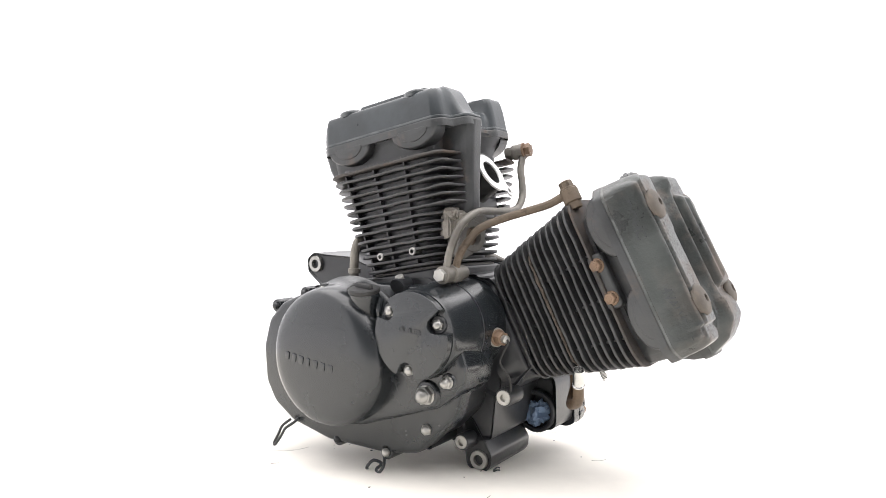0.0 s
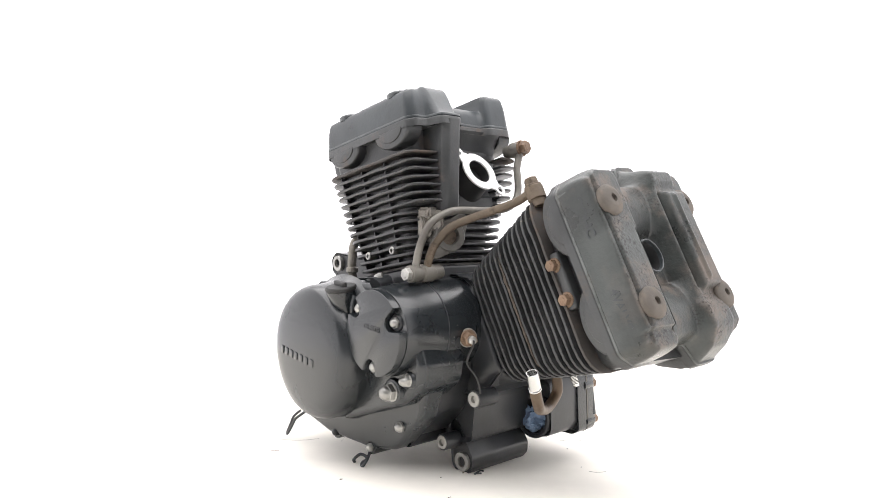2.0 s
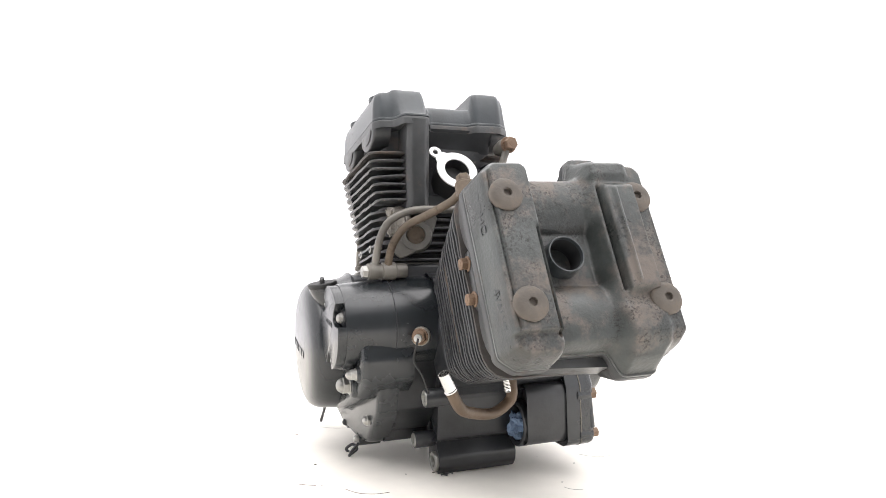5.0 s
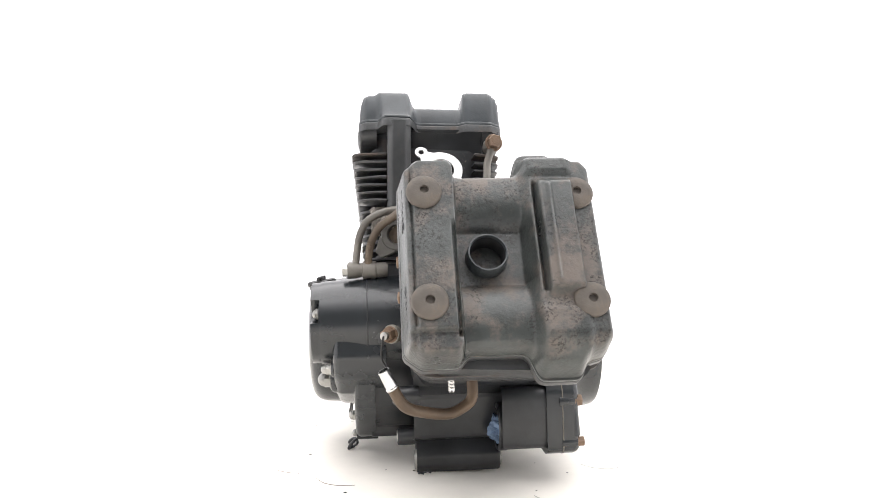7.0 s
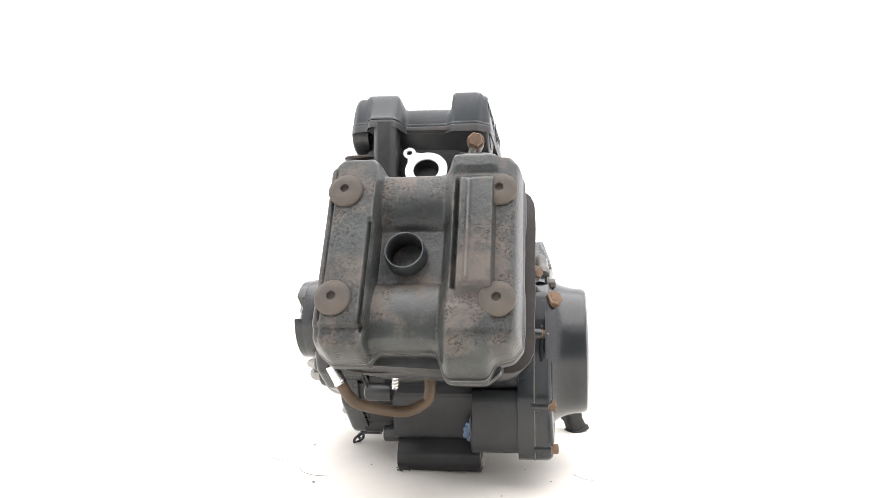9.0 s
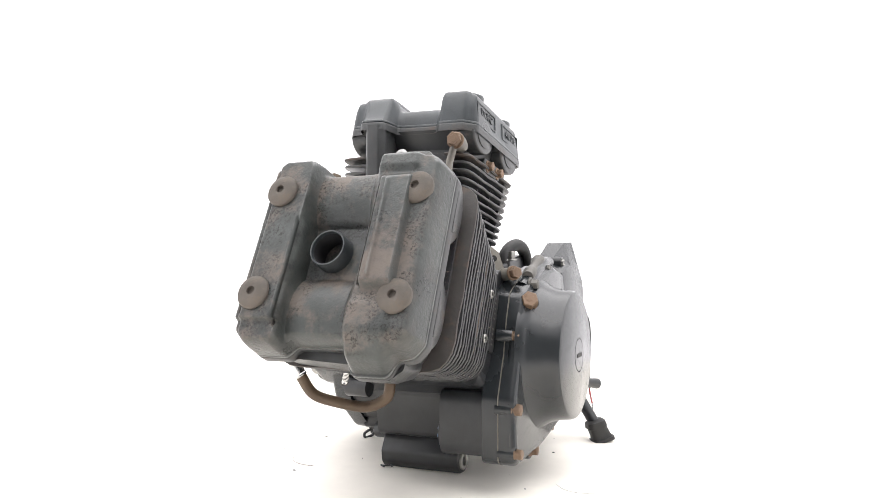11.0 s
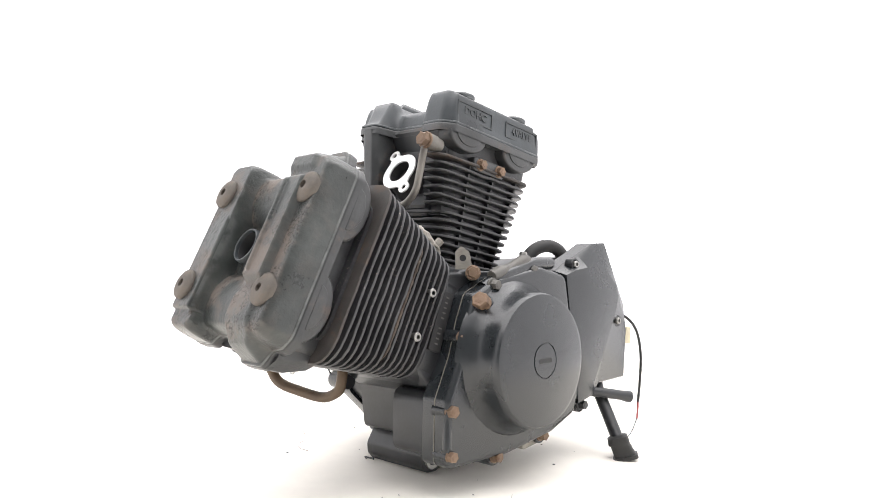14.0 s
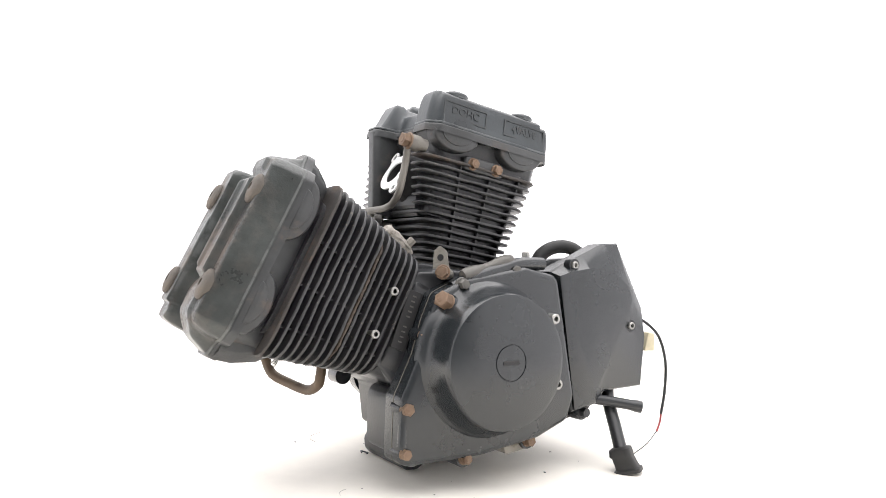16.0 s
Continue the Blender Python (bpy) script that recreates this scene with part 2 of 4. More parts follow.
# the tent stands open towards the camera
# Wall and unseen roof light the engine by emission, in place of lamps outside.
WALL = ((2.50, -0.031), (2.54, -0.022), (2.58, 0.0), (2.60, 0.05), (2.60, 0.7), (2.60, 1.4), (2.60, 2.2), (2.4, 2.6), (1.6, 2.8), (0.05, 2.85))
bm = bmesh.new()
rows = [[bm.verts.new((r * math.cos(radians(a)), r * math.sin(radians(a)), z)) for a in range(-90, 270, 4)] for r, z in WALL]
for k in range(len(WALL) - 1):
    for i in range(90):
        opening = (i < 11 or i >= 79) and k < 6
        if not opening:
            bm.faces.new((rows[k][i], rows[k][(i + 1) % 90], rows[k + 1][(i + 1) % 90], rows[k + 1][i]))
backdrop = tagged(new("backdrop", mesh_of("backdrop", bm, GLOW, 80)), "seamless white cloth wall of a photo tent, given a glow by emission", "backdrop", kind="structure")

bm = bmesh.new()
turned(bm, (0, 0, 0), Z, ((0.98, -0.03), (1.0, -0.026), (1.0, -0.004), (0.996, 0.0), (0.5, 0.0), (0.2, 0.0)), 96)
turntable = tagged(new("turntable", mesh_of("turntable", bm, TABLE)), "large cream-white turntable, scuffed under the engine", "turntable")

# ---- the engine ----
engine = tagged(new("motorcycle_engine"), "black V-twin motorcycle engine, rusty and dusty, standing on a white turntable", "engine")

CRANK = Vector((0.0, -0.0222, 0.1412))


def cylinder_pose(tilt, x, flip, lift, size):
    """u across, v towards the intake, w up the bore, from the crankshaft."""
    a = radians(tilt)
    w = Vector((0, math.sin(a), math.cos(a)))
    u = Vector((-1 if flip else 1, 0, 0))
    v = w.cross(u)
    m = Matrix((u, v, w)).transposed().to_4x4()
    m.translation = CRANK + Vector((x, 0, 0)) + w * lift
    return m @ Matrix.Diagonal((size, size, 1, 1))


FRONT, REAR = cylinder_pose(-63.6, 0.0365, False, 0.0215, 1.0), cylinder_pose(9.9, -0.015, True, 0.0180, 0.935)
# the upright cylinder sits a little canted on its barrel
REAR = REAR @ Matrix.Translation((0, 0, 0.26)) @ Matrix.Rotation(radians(-1.6), 4, "Y") @ Matrix.Translation((0, 0, -0.26))
UP = lambda a, b, d=0.0: Vector((a, b, d))

COVER_OUT = [(-0.103, -0.098), (-0.086, -0.111), (-0.050, -0.111), (-0.040, -0.100), (0.018, -0.100), (0.028, -0.127), (0.068, -0.127),
             (0.076, -0.110), (0.092, -0.106), (0.101, -0.094), (0.101, 0.092), (0.092, 0.104), (0.074, 0.106), (0.066, 0.128), (0.030, 0.128),
             (0.020, 0.094), (-0.040, 0.094), (-0.050, 0.104), (-0.086, 0.104), (-0.103, 0.090)]



def edge_distance(p, poly):
    """How far inside the outline a place lies."""
    best, inside = 1e9, False
    k = len(poly)
    for i in range(k):
        ax, ay = poly[i][:2]
        bx, by = poly[(i + 1) % k][:2]
        dx, dy = bx - ax, by - ay
        t = min(1, max(0, ((p[0] - ax) * dx + (p[1] - ay) * dy) / (dx * dx + dy * dy)))
        best = min(best, math.hypot(p[0] - ax - t * dx, p[1] - ay - t * dy))
        if (ay > p[1]) != (by > p[1]) and p[0] < (bx - ax) * (p[1] - ay) / (by - ay) + ax:
            inside = not inside
    return best if inside else -best


def cover_height(u, v):
    """The valve cover's top: two cam tunnels across, two ridges along, a valley with the plug well."""
    h = 0.301
    for vc in (0.066, -0.068):
        d = abs(v - vc) / 0.043
        if d < 1:
            h = max(h, 0.286 + 0.031 * math.sqrt(1 - d * d))
    # plain ridge on one side
    left = step(-0.101, -0.097, u) * step(-0.045, -0.048, u)
    h = h + (max(h, 0.334) - h) * left
    h -= 0.003 * step(-0.089, -0.092, u) * left
    h -= 0.006 * step(-0.084, -0.0865, v) * left
    h -= 0.007 * math.exp(-((u + 0.0500) / 0.0014) ** 2) * step(-0.095, -0.085, v) * step(0.03, 0.02, v)
    h -= 0.003 * math.exp(-((u + 0.0905) / 0.0012) ** 2) * step(-0.084, -0.080, v) * step(0.09, 0.08, v)
    # stepped ridge over the chain on the other
    right = step(0.020, 0.034, u)
    h = h + (max(h, 0.327) - h) * right
    pad = step(0.038, 0.041, u) * step(0.076, 0.073, u) * step(-0.054, -0.044, v) * step(0.078, 0.068, v)
    h += 0.010 * pad
    h -= 0.007 * math.exp(-((u - 0.0365) / 0.0015) ** 2) * step(-0.050, -0.044, v) * step(0.076, 0.070, v)
    h += 0.004 * step(0.046, 0.049, u) * step(0.053, 0.050, u) * step(-0.044, -0.038, v) * step(0.070, 0.064, v)
    ends = step(0.022, 0.032, u) * step(0.080, 0.072, u) * (step(0.080, 0.088, v) + step(-0.056, -0.070, v))
    h += 0.004 * min(1, ends)
    h -= 0.040 * step(0.098, 0.124, v) + 0.022 * step(-0.112, -0.130, v) + 0.020 * step(-0.088, -0.124, v) * right
    return h


def valve_cover_mesh():
    bm = bmesh.new()
    poly = fillet(COVER_OUT, 0.010, 3)
    # rings drawn in from the outline, then a height for each place
    n_u, n_v = 172, 220
    grid = {}
    for i in range(n_u + 1):
        for j in range(n_v + 1):
            u, v = -0.106 + 0.212 * i / n_u, -0.136 + 0.270 * j / n_v
            d = edge_distance((u, v), poly)
            if d < -0.0018 or math.hypot(u + 0.016, v + 0.001) < 0.0188:
                continue
            if d < 0.0005:
                # draw the nearest places onto the outline, for a clean edge
                e = 0.0004
                gu = edge_distance((u + e, v), poly) - edge_distance((u - e, v), poly)
                gv = edge_distance((u, v + e), poly) - edge_distance((u, v - e), poly)
                k = math.hypot(gu, gv)
                if k > 1e-6:
                    u, v, d = u - gu / k * d, v - gv / k * d, 0.0
            top = cover_height(u, v)
            rise = min(1.0, max(0.0, d / 0.0085))
            f = math.sqrt(max(0.0, 1 - (1 - rise) ** 2))
            grid[i, j] = bm.verts.new((u, v, 0.287 + (top - 0.287) * f if d > 0 else 0.287))
    for (i, j) in list(grid):
        if (i + 1, j) in grid and (i, j + 1) in grid and (i + 1, j + 1) in grid:
            bm.faces.new((grid[i, j], grid[i + 1, j], grid[i + 1, j + 1], grid[i, j + 1]))
    for _ in range(1):
        bmesh.ops.smooth_vert(bm, verts=[v for v in bm.verts if not v.is_boundary], factor=0.3, use_axis_x=False, use_axis_y=False, use_axis_z=True)
    # the flange
    joint = fillet(COVER_OUT, 0.010, 3)
    slab(bm, inset(joint, -0.0004), UP, 0.2884, 0.2912, 0.0010, both=True)
    return mesh_of("valve_cover", bm, CLEAN, 50)


def fin_outline(w):
    f = (w - 0.120) / 0.126
    a, b = 0.087 + 0.013 * f, 0.071 + 0.029 * f
    return a, b


def fin_reach(w):
    """The fins reach further out on the chain side."""
    return 0.094 + 0.017 * (w - 0.120) / 0.126


def rounded_box(a, b, r, n=6):
    return fillet([(-a, -b), (a, -b), (a, b), (-a, b)], r, n)


FIN_W = [0.2440 - 0.0103 * i for i in range(14)]


def fin_mesh(w, full, wide=False):
    """One cooling fin; high on the bore the intake side is cut back to a plain wall."""
    a, b = fin_outline(w)
    c = fin_reach(w)
    # all round, they reach further at the top side of the forward cylinder
    shapes = [[(-a, -b, 0.034), (c, -b, 0.034), (c, b, 0.034), (-a, b, 0.034)]]
    if full and wide:
        f = (w - 0.120) / 0.126
        low_v, high_v = -0.078 - 0.029 * f, 0.086 + 0.0245 * f
        shapes = [[(-a, low_v, 0.034), (c, low_v, 0.034), (c, high_v, 0.034), (-a, high_v, 0.034)]]
    if not full:
        # a body and a lobe on each side of the intake
        shapes = [[(-a, -b, 0.034), (c, -b, 0.034), (c, 0.070, 0.001), (-a, 0.070, 0.001)],
                  [(0.058, 0.060, 0.001), (c - 0.0002, 0.060, 0.001), (c - 0.0002, 0.101, 0.016), (0.060, 0.107, 0.004)],
                  [(0.0002 - a, 0.060, 0.001), (-0.058, 0.060, 0.001), (-0.062, b + 0.010, 0.004), (0.0002 - a, b + 0.008, 0.020)]]
    bm = bmesh.new()
    for k, pts in enumerate(shapes):
        corner = fillet(pts, 0.034, 5)
        outline = []
        for p, q in zip(corner, corner[1:] + corner[:1]):
            n = max(1, int((q - p).length / 0.009))
            outline += [p.lerp(q, i / n) for i in range(n)]
        # thin at the rim, thicker towards the bore
        d1, d2 = (0.006, 0.014) if full else (0.0010, 0.0013)
        rings = ((d2, -0.0030), (d1, -0.0023), (0.0004, -0.0016), (0.0, -0.0006), (0.0, 0.0006), (0.0004, 0.0016), (d1, 0.0023), (d2, 0.0030))
        thin = 1.0 if full else (0.62 if k == 0 else 0.57)
        loft(bm, [[UP(*p, w + z * thin) for p in inset(outline, d)] for d, z in rings])
    # sand-cast rims are never quite even
    for v in bm.verts:
        v.co += noise.noise_vector(v.co * 38 + Vector((w * 90, 0, 0))) * 0.0011 + noise.noise_vector(v.co * 170) * 0.0004
    return mesh_of("fin", bm, FIN_TOP if w > 0.24 else FIN, 50)


def barrel_mesh():
    bm = bmesh.new()
    loops = []
    for w in (0.104, 0.112, 0.1121, 0.165, 0.252):
        a, b = fin_outline(w)
        k = 0.010 if w <= 0.112 else 0.015
        c, h = (fin_reach(w) - 0.016 if w > 0.112 else a - k), (b - k if w > 0.11 else b - 0.004)
        loops.append([UP(*p, w) for p in fillet([(k - a, -h), (c, -h), (c, h), (k - a, h)], 0.03, 6)])
    loft(bm, loops)
    return mesh_of("cylinder_barrel", bm, FIN)


def head_mesh(wall_side):
    """The head under the cover, its chain tunnel and the walls between the cam ends."""
    bm = bmesh.new()
    body = fillet([(-0.082, -0.092), (-0.066, -0.106), (0.066, -0.113), (0.086, -0.094), (0.084, 0.074), (0.05, 0.082), (-0.06, 0.080), (-0.082, 0.070)], 0.012)
    loops = [[UP(*p, w) for p in inset(body, k)] for w, k in ((0.2280, 0.010), (0.240, 0.002), (0.262, 0.0), (0.280, -0.002))]
    loft(bm, loops)
    # chain tunnel at the intake side, running down the bore
    well = fillet([(0.028, 0.060), (0.061, 0.060), (0.061, 0.104), (0.054, 0.112), (0.036, 0.112), (0.028, 0.104)], 0.006)
    loops = []
    for w, g in ((0.166, -0.006), (0.172, -0.003), (0.23, 0.008), (0.262, 0.014), (0.283, 0.019)) if wall_side else ((0.240, -0.010), (0.252, 0.002), (0.266, 0.012), (0.283, 0.019)):
        loops.append([UP(p[0], p[1] + (g if p[1] > 0.08 else 0), w) for p in well])
    loft(bm, loops)
    # bulge at the exhaust side
    well = fillet([(0.026, -0.070), (0.080, -0.070), (0.080, -0.104), (0.066, -0.116), (0.036, -0.116), (0.026, -0.104)], 0.006)
    loops = [[UP(p[0], p[1] + (g if p[1] < -0.08 else 0), w) for p in well] for w, g in ((0.226, 0.014), (0.236, 0.004), (0.262, -0.008), (0.283, -0.012))]
    loft(bm, loops)
    # rounded rim under the cover
    joint = fillet(COVER_OUT, 0.010, 3)
    slab(bm, inset(joint, -0.0010), UP, 0.2770, 0.2878, 0.0024, both=True)
    return mesh_of("cylinder_head", bm, HEAD)


def intake_wall_mesh():
    """The dark recessed wall round the intake, with its tilted port boss."""
    bm = bmesh.new()
    for w0, w1, reach in ((0.166, 0.262, 0.080), (0.176, 0.196, 0.086)):
        wall = fillet([(-0.058, 0.055), (0.030, 0.055), (0.030, reach), (-0.058, reach)], 0.004, 2)
        loft(bm, [[UP(*p, w) for p in inset(wall, k)] for w, k in ((w0, 0.003), (w0 + 0.004, 0.0), (w1 - 0.004, 0.0), (w1, 0.003))])
    # the overhang under the cover leans out above the port
    loops = []
    for w, reach in ((0.236, 0.070), (0.256, 0.079), (0.266, 0.086), (0.281, 0.098)):
        loops.append([UP(*p, w) for p in fillet([(-0.078, 0.050), (0.030, 0.050), (0.030, reach), (-0.078, reach)], 0.004, 2)])
    loft(bm, loops)
    wall = fillet([(-0.080, 0.050), (-0.050, 0.050), (-0.050, 0.074), (-0.080, 0.074)], 0.004, 2)
    loft(bm, [[UP(*p, w) for p in wall] for w in (0.168, 0.262)])
    return mesh_of("intake_wall", bm, BLACK)


def head_gasket_mesh(w=0.1667):
    """The crusted joint between head and barrel."""
    a, b = fin_outline(w)
    corner = fillet([(-a, -b), (fin_reach(w), -b), (fin_reach(w), b), (-a, b)], 0.034, 5)
    ring = []
    for p, q in zip(corner, corner[1:] + corner[:1]):
        n = max(1, int((q - p).length / 0.003))
        ring += [p.lerp(q, k / n) for k in range(n)]
    bm = bmesh.new()
    loft(bm, [[UP(*p, w + z) for p in inset(ring, d)] for d, z in ((0.020, -0.0016), (0.001, -0.0016), (0.0, 0.0), (0.001, 0.0016), (0.020, 0.0016))])
    for v in bm.verts:
        v.co += noise.noise_vector(v.co * 150) * 0.0009 + noise.noise_vector(v.co * 420) * 0.0007
    return mesh_of("head_gasket", bm, JOINT, 60)


def cam_plug(sign, vc):
    """The half-round end of a camshaft tunnel."""
    bm = bmesh.new()
    at = lambda a, b, d=0.0: Vector((sign * d, vc + a, 0.2800 + 0.62 * b))
    big = circle(0, 0, 0.038, 22, 180, 360)
    slab(bm, big, at, 0.076, 0.1010, 0.004)
    slab(bm, circle(0, 0, 0.025, 18, 180, 360), at, 0.099, 0.1026, 0.0012)
    return mesh_of("cam_plug", bm, HEAD)


def grommet_mesh():
    bm = bmesh.new()
    turned(bm, (0, 0, 0), Z, ((0.0175, -0.004), (0.018, 0.0), (0.0178, 0.0016), (0.0165, 0.0032), (0.012, 0.0050), (0.0052, 0.0060), (0.0046, 0.0058), (0.0040, 0.002)), 32)
    return mesh_of("rubber_washer", bm, GROMMET, 60)


def well_mesh():
    bm = bmesh.new()
    turned(bm, (-0.016, -0.001, 0), Z, ((0.023, 0.285), (0.0215, 0.300), (0.0205, 0.3165), (0.0198, 0.3185), (0.0186, 0.3185), (0.0180, 0.317), (0.0178, 0.300), (0.0176, 0.299)), 40, False)
    return mesh_of("plug_well", bm, CLEAN)


def bore_mesh():
    bm = bmesh.new()
    turned(bm, (-0.016, -0.001, 0), Z, ((0.0179, 0.3140), (0.0174, 0.3130), (0.0172, 0.250), (0.004, 0.249)), 32, False)
    return mesh_of("plug_bore", bm, DARK)


COVER_MESH, BARREL_MESH, HEAD_MESH, WASHER_MESH, WELL_MESH, BORE_MESH = valve_cover_mesh(), barrel_mesh(), head_mesh(True), grommet_mesh(), well_mesh(), bore_mesh()
WASHER_DARK = WASHER_MESH.copy()
WASHER_DARK.materials[0] = CLEAN
COVER_MESH_DIRTY = COVER_MESH.copy()
COVER_MESH_DIRTY.materials[0] = WORN
PLUGS = [cam_plug(s, vc) for s in (1, -1) for vc in (0.058, -0.056)]
HEAD_FINNED = head_mesh(False)
FINS = [fin_mesh(w, w < 0.172) for w in FIN_W]
FINS_FULL = [fin_mesh(w, True, True) for w in FIN_W]


def cylinder(m, where, dirty):
    """A barrel with its fins, the head and the valve cover."""
    barrel = part("cylinder_barrel", BARREL_MESH, FIN, engine, f"black finned barrel of the {where} cylinder", m)
    for me in FINS_FULL if where == "forward" else FINS:
        part("fin", me, FIN, barrel)
    # upright webs between the fins, on the two flat sides
    for s in (1, -1):
        for vc in (-0.050, -0.012, 0.028):
            bm = bmesh.new()
            loops = []
            for w in (FIN_W[-1] - 0.001, FIN_W[0]):
                a = fin_reach(w) if s > 0 else fin_outline(w)[0]
                k = (w - 0.12) / 0.126
                v0 = vc * (1 + 0.35 * k)
                loops.append([Vector((s * (a - 0.030), v0 - 0.002, w)), Vector((s * (a - 0.0085), v0 - 0.0013, w)),
                              Vector((s * (a - 0.0085), v0 + 0.0013, w)), Vector((s * (a - 0.030), v0 + 0.002, w))])
            loft(bm, loops)
            part("web", bm, FIN, barrel)
    if where == "forward":
        part("head_gasket", head_gasket_mesh(), JOINT, barrel, "rust-crusted joint line")
    head = part("cylinder_head", HEAD_FINNED if where == "forward" else HEAD_MESH, HEAD, engine, f"weathered black head of the {where} cylinder", m)
    for me in PLUGS:
        part("cam_plug", me, HEAD, head)
    if where == "upright":
        part("intake_wall", intake_wall_mesh(), FIN, head, "black recessed wall round the intake")
    for v0 in (0.022, -0.019):
        bolt(head, (-0.096, v0, 0.2475), (-1, 0, 0), 0.0120, 0.008, RUST, 0.0088, "rusty flange bolt")
    bm = bmesh.new()
    slab(bm, rounded_box(0.034, 0.010, 0.006), plane_at((-0.096, 0.002, 0.2475), (0, 1, 0), (0, 0, -1)), -0.022, 0.0, 0.003)
    part("bolt_boss", bm, HEAD, head)
    cover = part("valve_cover", COVER_MESH if dirty.startswith("grey") else COVER_MESH_DIRTY, CLEAN, engine, f"{dirty} cast valve cover of the {where} cylinder", m)
    for u0, v0 in ((-0.078, 0.059), (-0.078, -0.059), (0.079, 0.059), (0.079, -0.059)):
        w0 = cover_height(u0, v0)
        part("rubber_washer", WASHER_MESH if dirty.startswith("dusty") else WASHER_DARK, GROMMET, cover, "", Matrix.Translation((u0, v0, w0 + 0.0012)))
    part("plug_well", WELL_MESH, CLEAN, cover)
    part("plug_bore", BORE_MESH, DARK, cover)
    # cast lettering in two sunk panels, on one flank
    for text, vc in (("DOHC", 0.050), ("4VALVE", -0.055)):
        sink = 0.0002 if dirty.startswith("dusty") else 0.0
        at = lambda a, b, d=0.0, vc=vc, sink=sink: Vector((-0.1000 + sink - d + 0.10 * b, vc - a, 0.3105 + b))
        lettering("lettering", text, 0.0150, at, LETTER, cover, 0.0003 if dirty.startswith("dusty") else 0.0010, 0.0, 1.05 if text == "DOHC" else 0.88)
        if dirty.startswith("grey"):
            bm = bmesh.new()
            for a0, a1, b0, b1 in ((-0.037, 0.037, 0.0095, 0.0115), (-0.037, 0.037, -0.0115, -0.0095), (-0.037, -0.035, -0.0095, 0.0095), (0.035, 0.037, -0.0095, 0.0095)):
                slab(bm, [(a0, b0), (a1, b0), (a1, b1), (a0, b1)], at, -0.003, 0.0005)
            part("panel_frame", bm, LETTER, cover)
    for v0 in (0.029, -0.027):
        bolt(barrel, (0.076, v0, 0.1285), (1, 0, 0), 0.0110, 0.0215, STEEL, 0.0, "pale socket bolt", socket=True)
    return barrel, head, cover


FRONT_PARTS = cylinder(FRONT, "forward", "dusty brown-stained black")
REAR_PARTS = cylinder(REAR, "upright", "grey-black")


# ---- crankcase ----
def block(name, pts, x0, x1, mat, parent, label="", r=0.008, edge=0.003, both=True):
    bm = bmesh.new()
    slab(bm, fillet(pts, r), side(), x0, x1, edge, both=both)
    return part(name, bm, mat, parent, label)


def boss(name, o, axis, r, length, bore, mat, parent, label="", taper=1.0):
    """A round boss with a hole in its face; o is the face's centre, axis points out."""
    bm = bmesh.new()
    turned(bm, o, axis, ((r * taper, -length), (r, -0.0015), (r * 0.94, 0.0), (bore * 1.06, 0.0), (bore, -0.001), (bore * 0.98, -0.014)), 28)
    return part(name, bm, mat, parent, label)


crankcase = block("crankcase", [(-0.050, 0.037), (0.060, 0.040), (0.165, 0.062), (0.205, 0.100), (0.208, 0.200), (0.165, 0.235), (0.082, 0.250), (-0.050, 0.260)],
                  -0.100, 0.120, CASE, engine, "dusty black-painted alloy crankcase")
block("case_front", [(-0.106, 0.046), (-0.040, 0.034), (-0.040, 0.2595), (-0.080, 0.2615), (-0.100, 0.250), (-0.122, 0.205), (-0.122, 0.150), (-0.118, 0.118), (-0.112, 0.100)],
      -0.046, 0.1192, CASE, crankcase, "", 0.010, 0.005)
block("cover_seat", [(-0.110, 0.162), (-0.089, 0.089), (-0.052, 0.051), (-0.040, 0.060), (-0.040, 0.230), (-0.098, 0.232)], -0.0985, -0.040, CASE, crankcase, "", 0.010, 0.003)
block("barrel_foot", [(-0.060, 0.120), (-0.060, 0.258), (-0.104, 0.258), (-0.148, 0.212), (-0.166, 0.152), (-0.140, 0.122), (-0.112, 0.104)], -0.048, 0.1195, CASE, crankcase, "", 0.010, 0.004)
# front engine mount, a bar across
bm = bmesh.new()
slab(bm, fillet([(-0.075, 0.070), (-0.058, 0.070), (-0.066, 0.006), (-0.078, -0.001), (-0.094, 0.000), (-0.103, 0.010), (-0.104, 0.024), (-0.098, 0.034)], 0.010), side(), -0.043, 0.066, 0.002, both=True)
part("front_mount", bm, CASE, crankcase)
boss("mount_sleeve", (-0.0455, -0.085, 0.0155), -X, 0.0128, 0.02, 0.0068, STEEL, crankcase, "worn steel sleeve")
boss("mount_sleeve", (0.0685, -0.085, 0.0155), X, 0.0120, 0.02, 0.0065, STEEL, crankcase, "worn steel sleeve")
boss("lug", (-0.0665, -0.0717, 0.043), -X, 0.0110, 0.045, 0.0045, CASE, crankcase)
boss("lug_sleeve", (-0.0675, -0.0717, 0.043), -X, 0.0090, 0.004, 0.0045, STEEL, crankcase)
boss("lug", (-0.0725, -0.1375, 0.1117), -X, 0.0115, 0.032, 0.0045, CASE, crankcase)
boss("lug_sleeve", (-0.0735, -0.1375, 0.1117), -X, 0.0098, 0.004, 0.0042, STEEL, crankcase)
block("sump_block", [(-0.148, 0.038), (-0.050, 0.032), (-0.050, 0.118), (-0.146, 0.116)], 0.062, 0.1378, CASE, crankcase, "", 0.016, 0.010)
boss("sump_port", (0.0585, -0.116, 0.062), -X, 0.030, 0.012, 0.024, CASE, crankcase, "", 1.0)
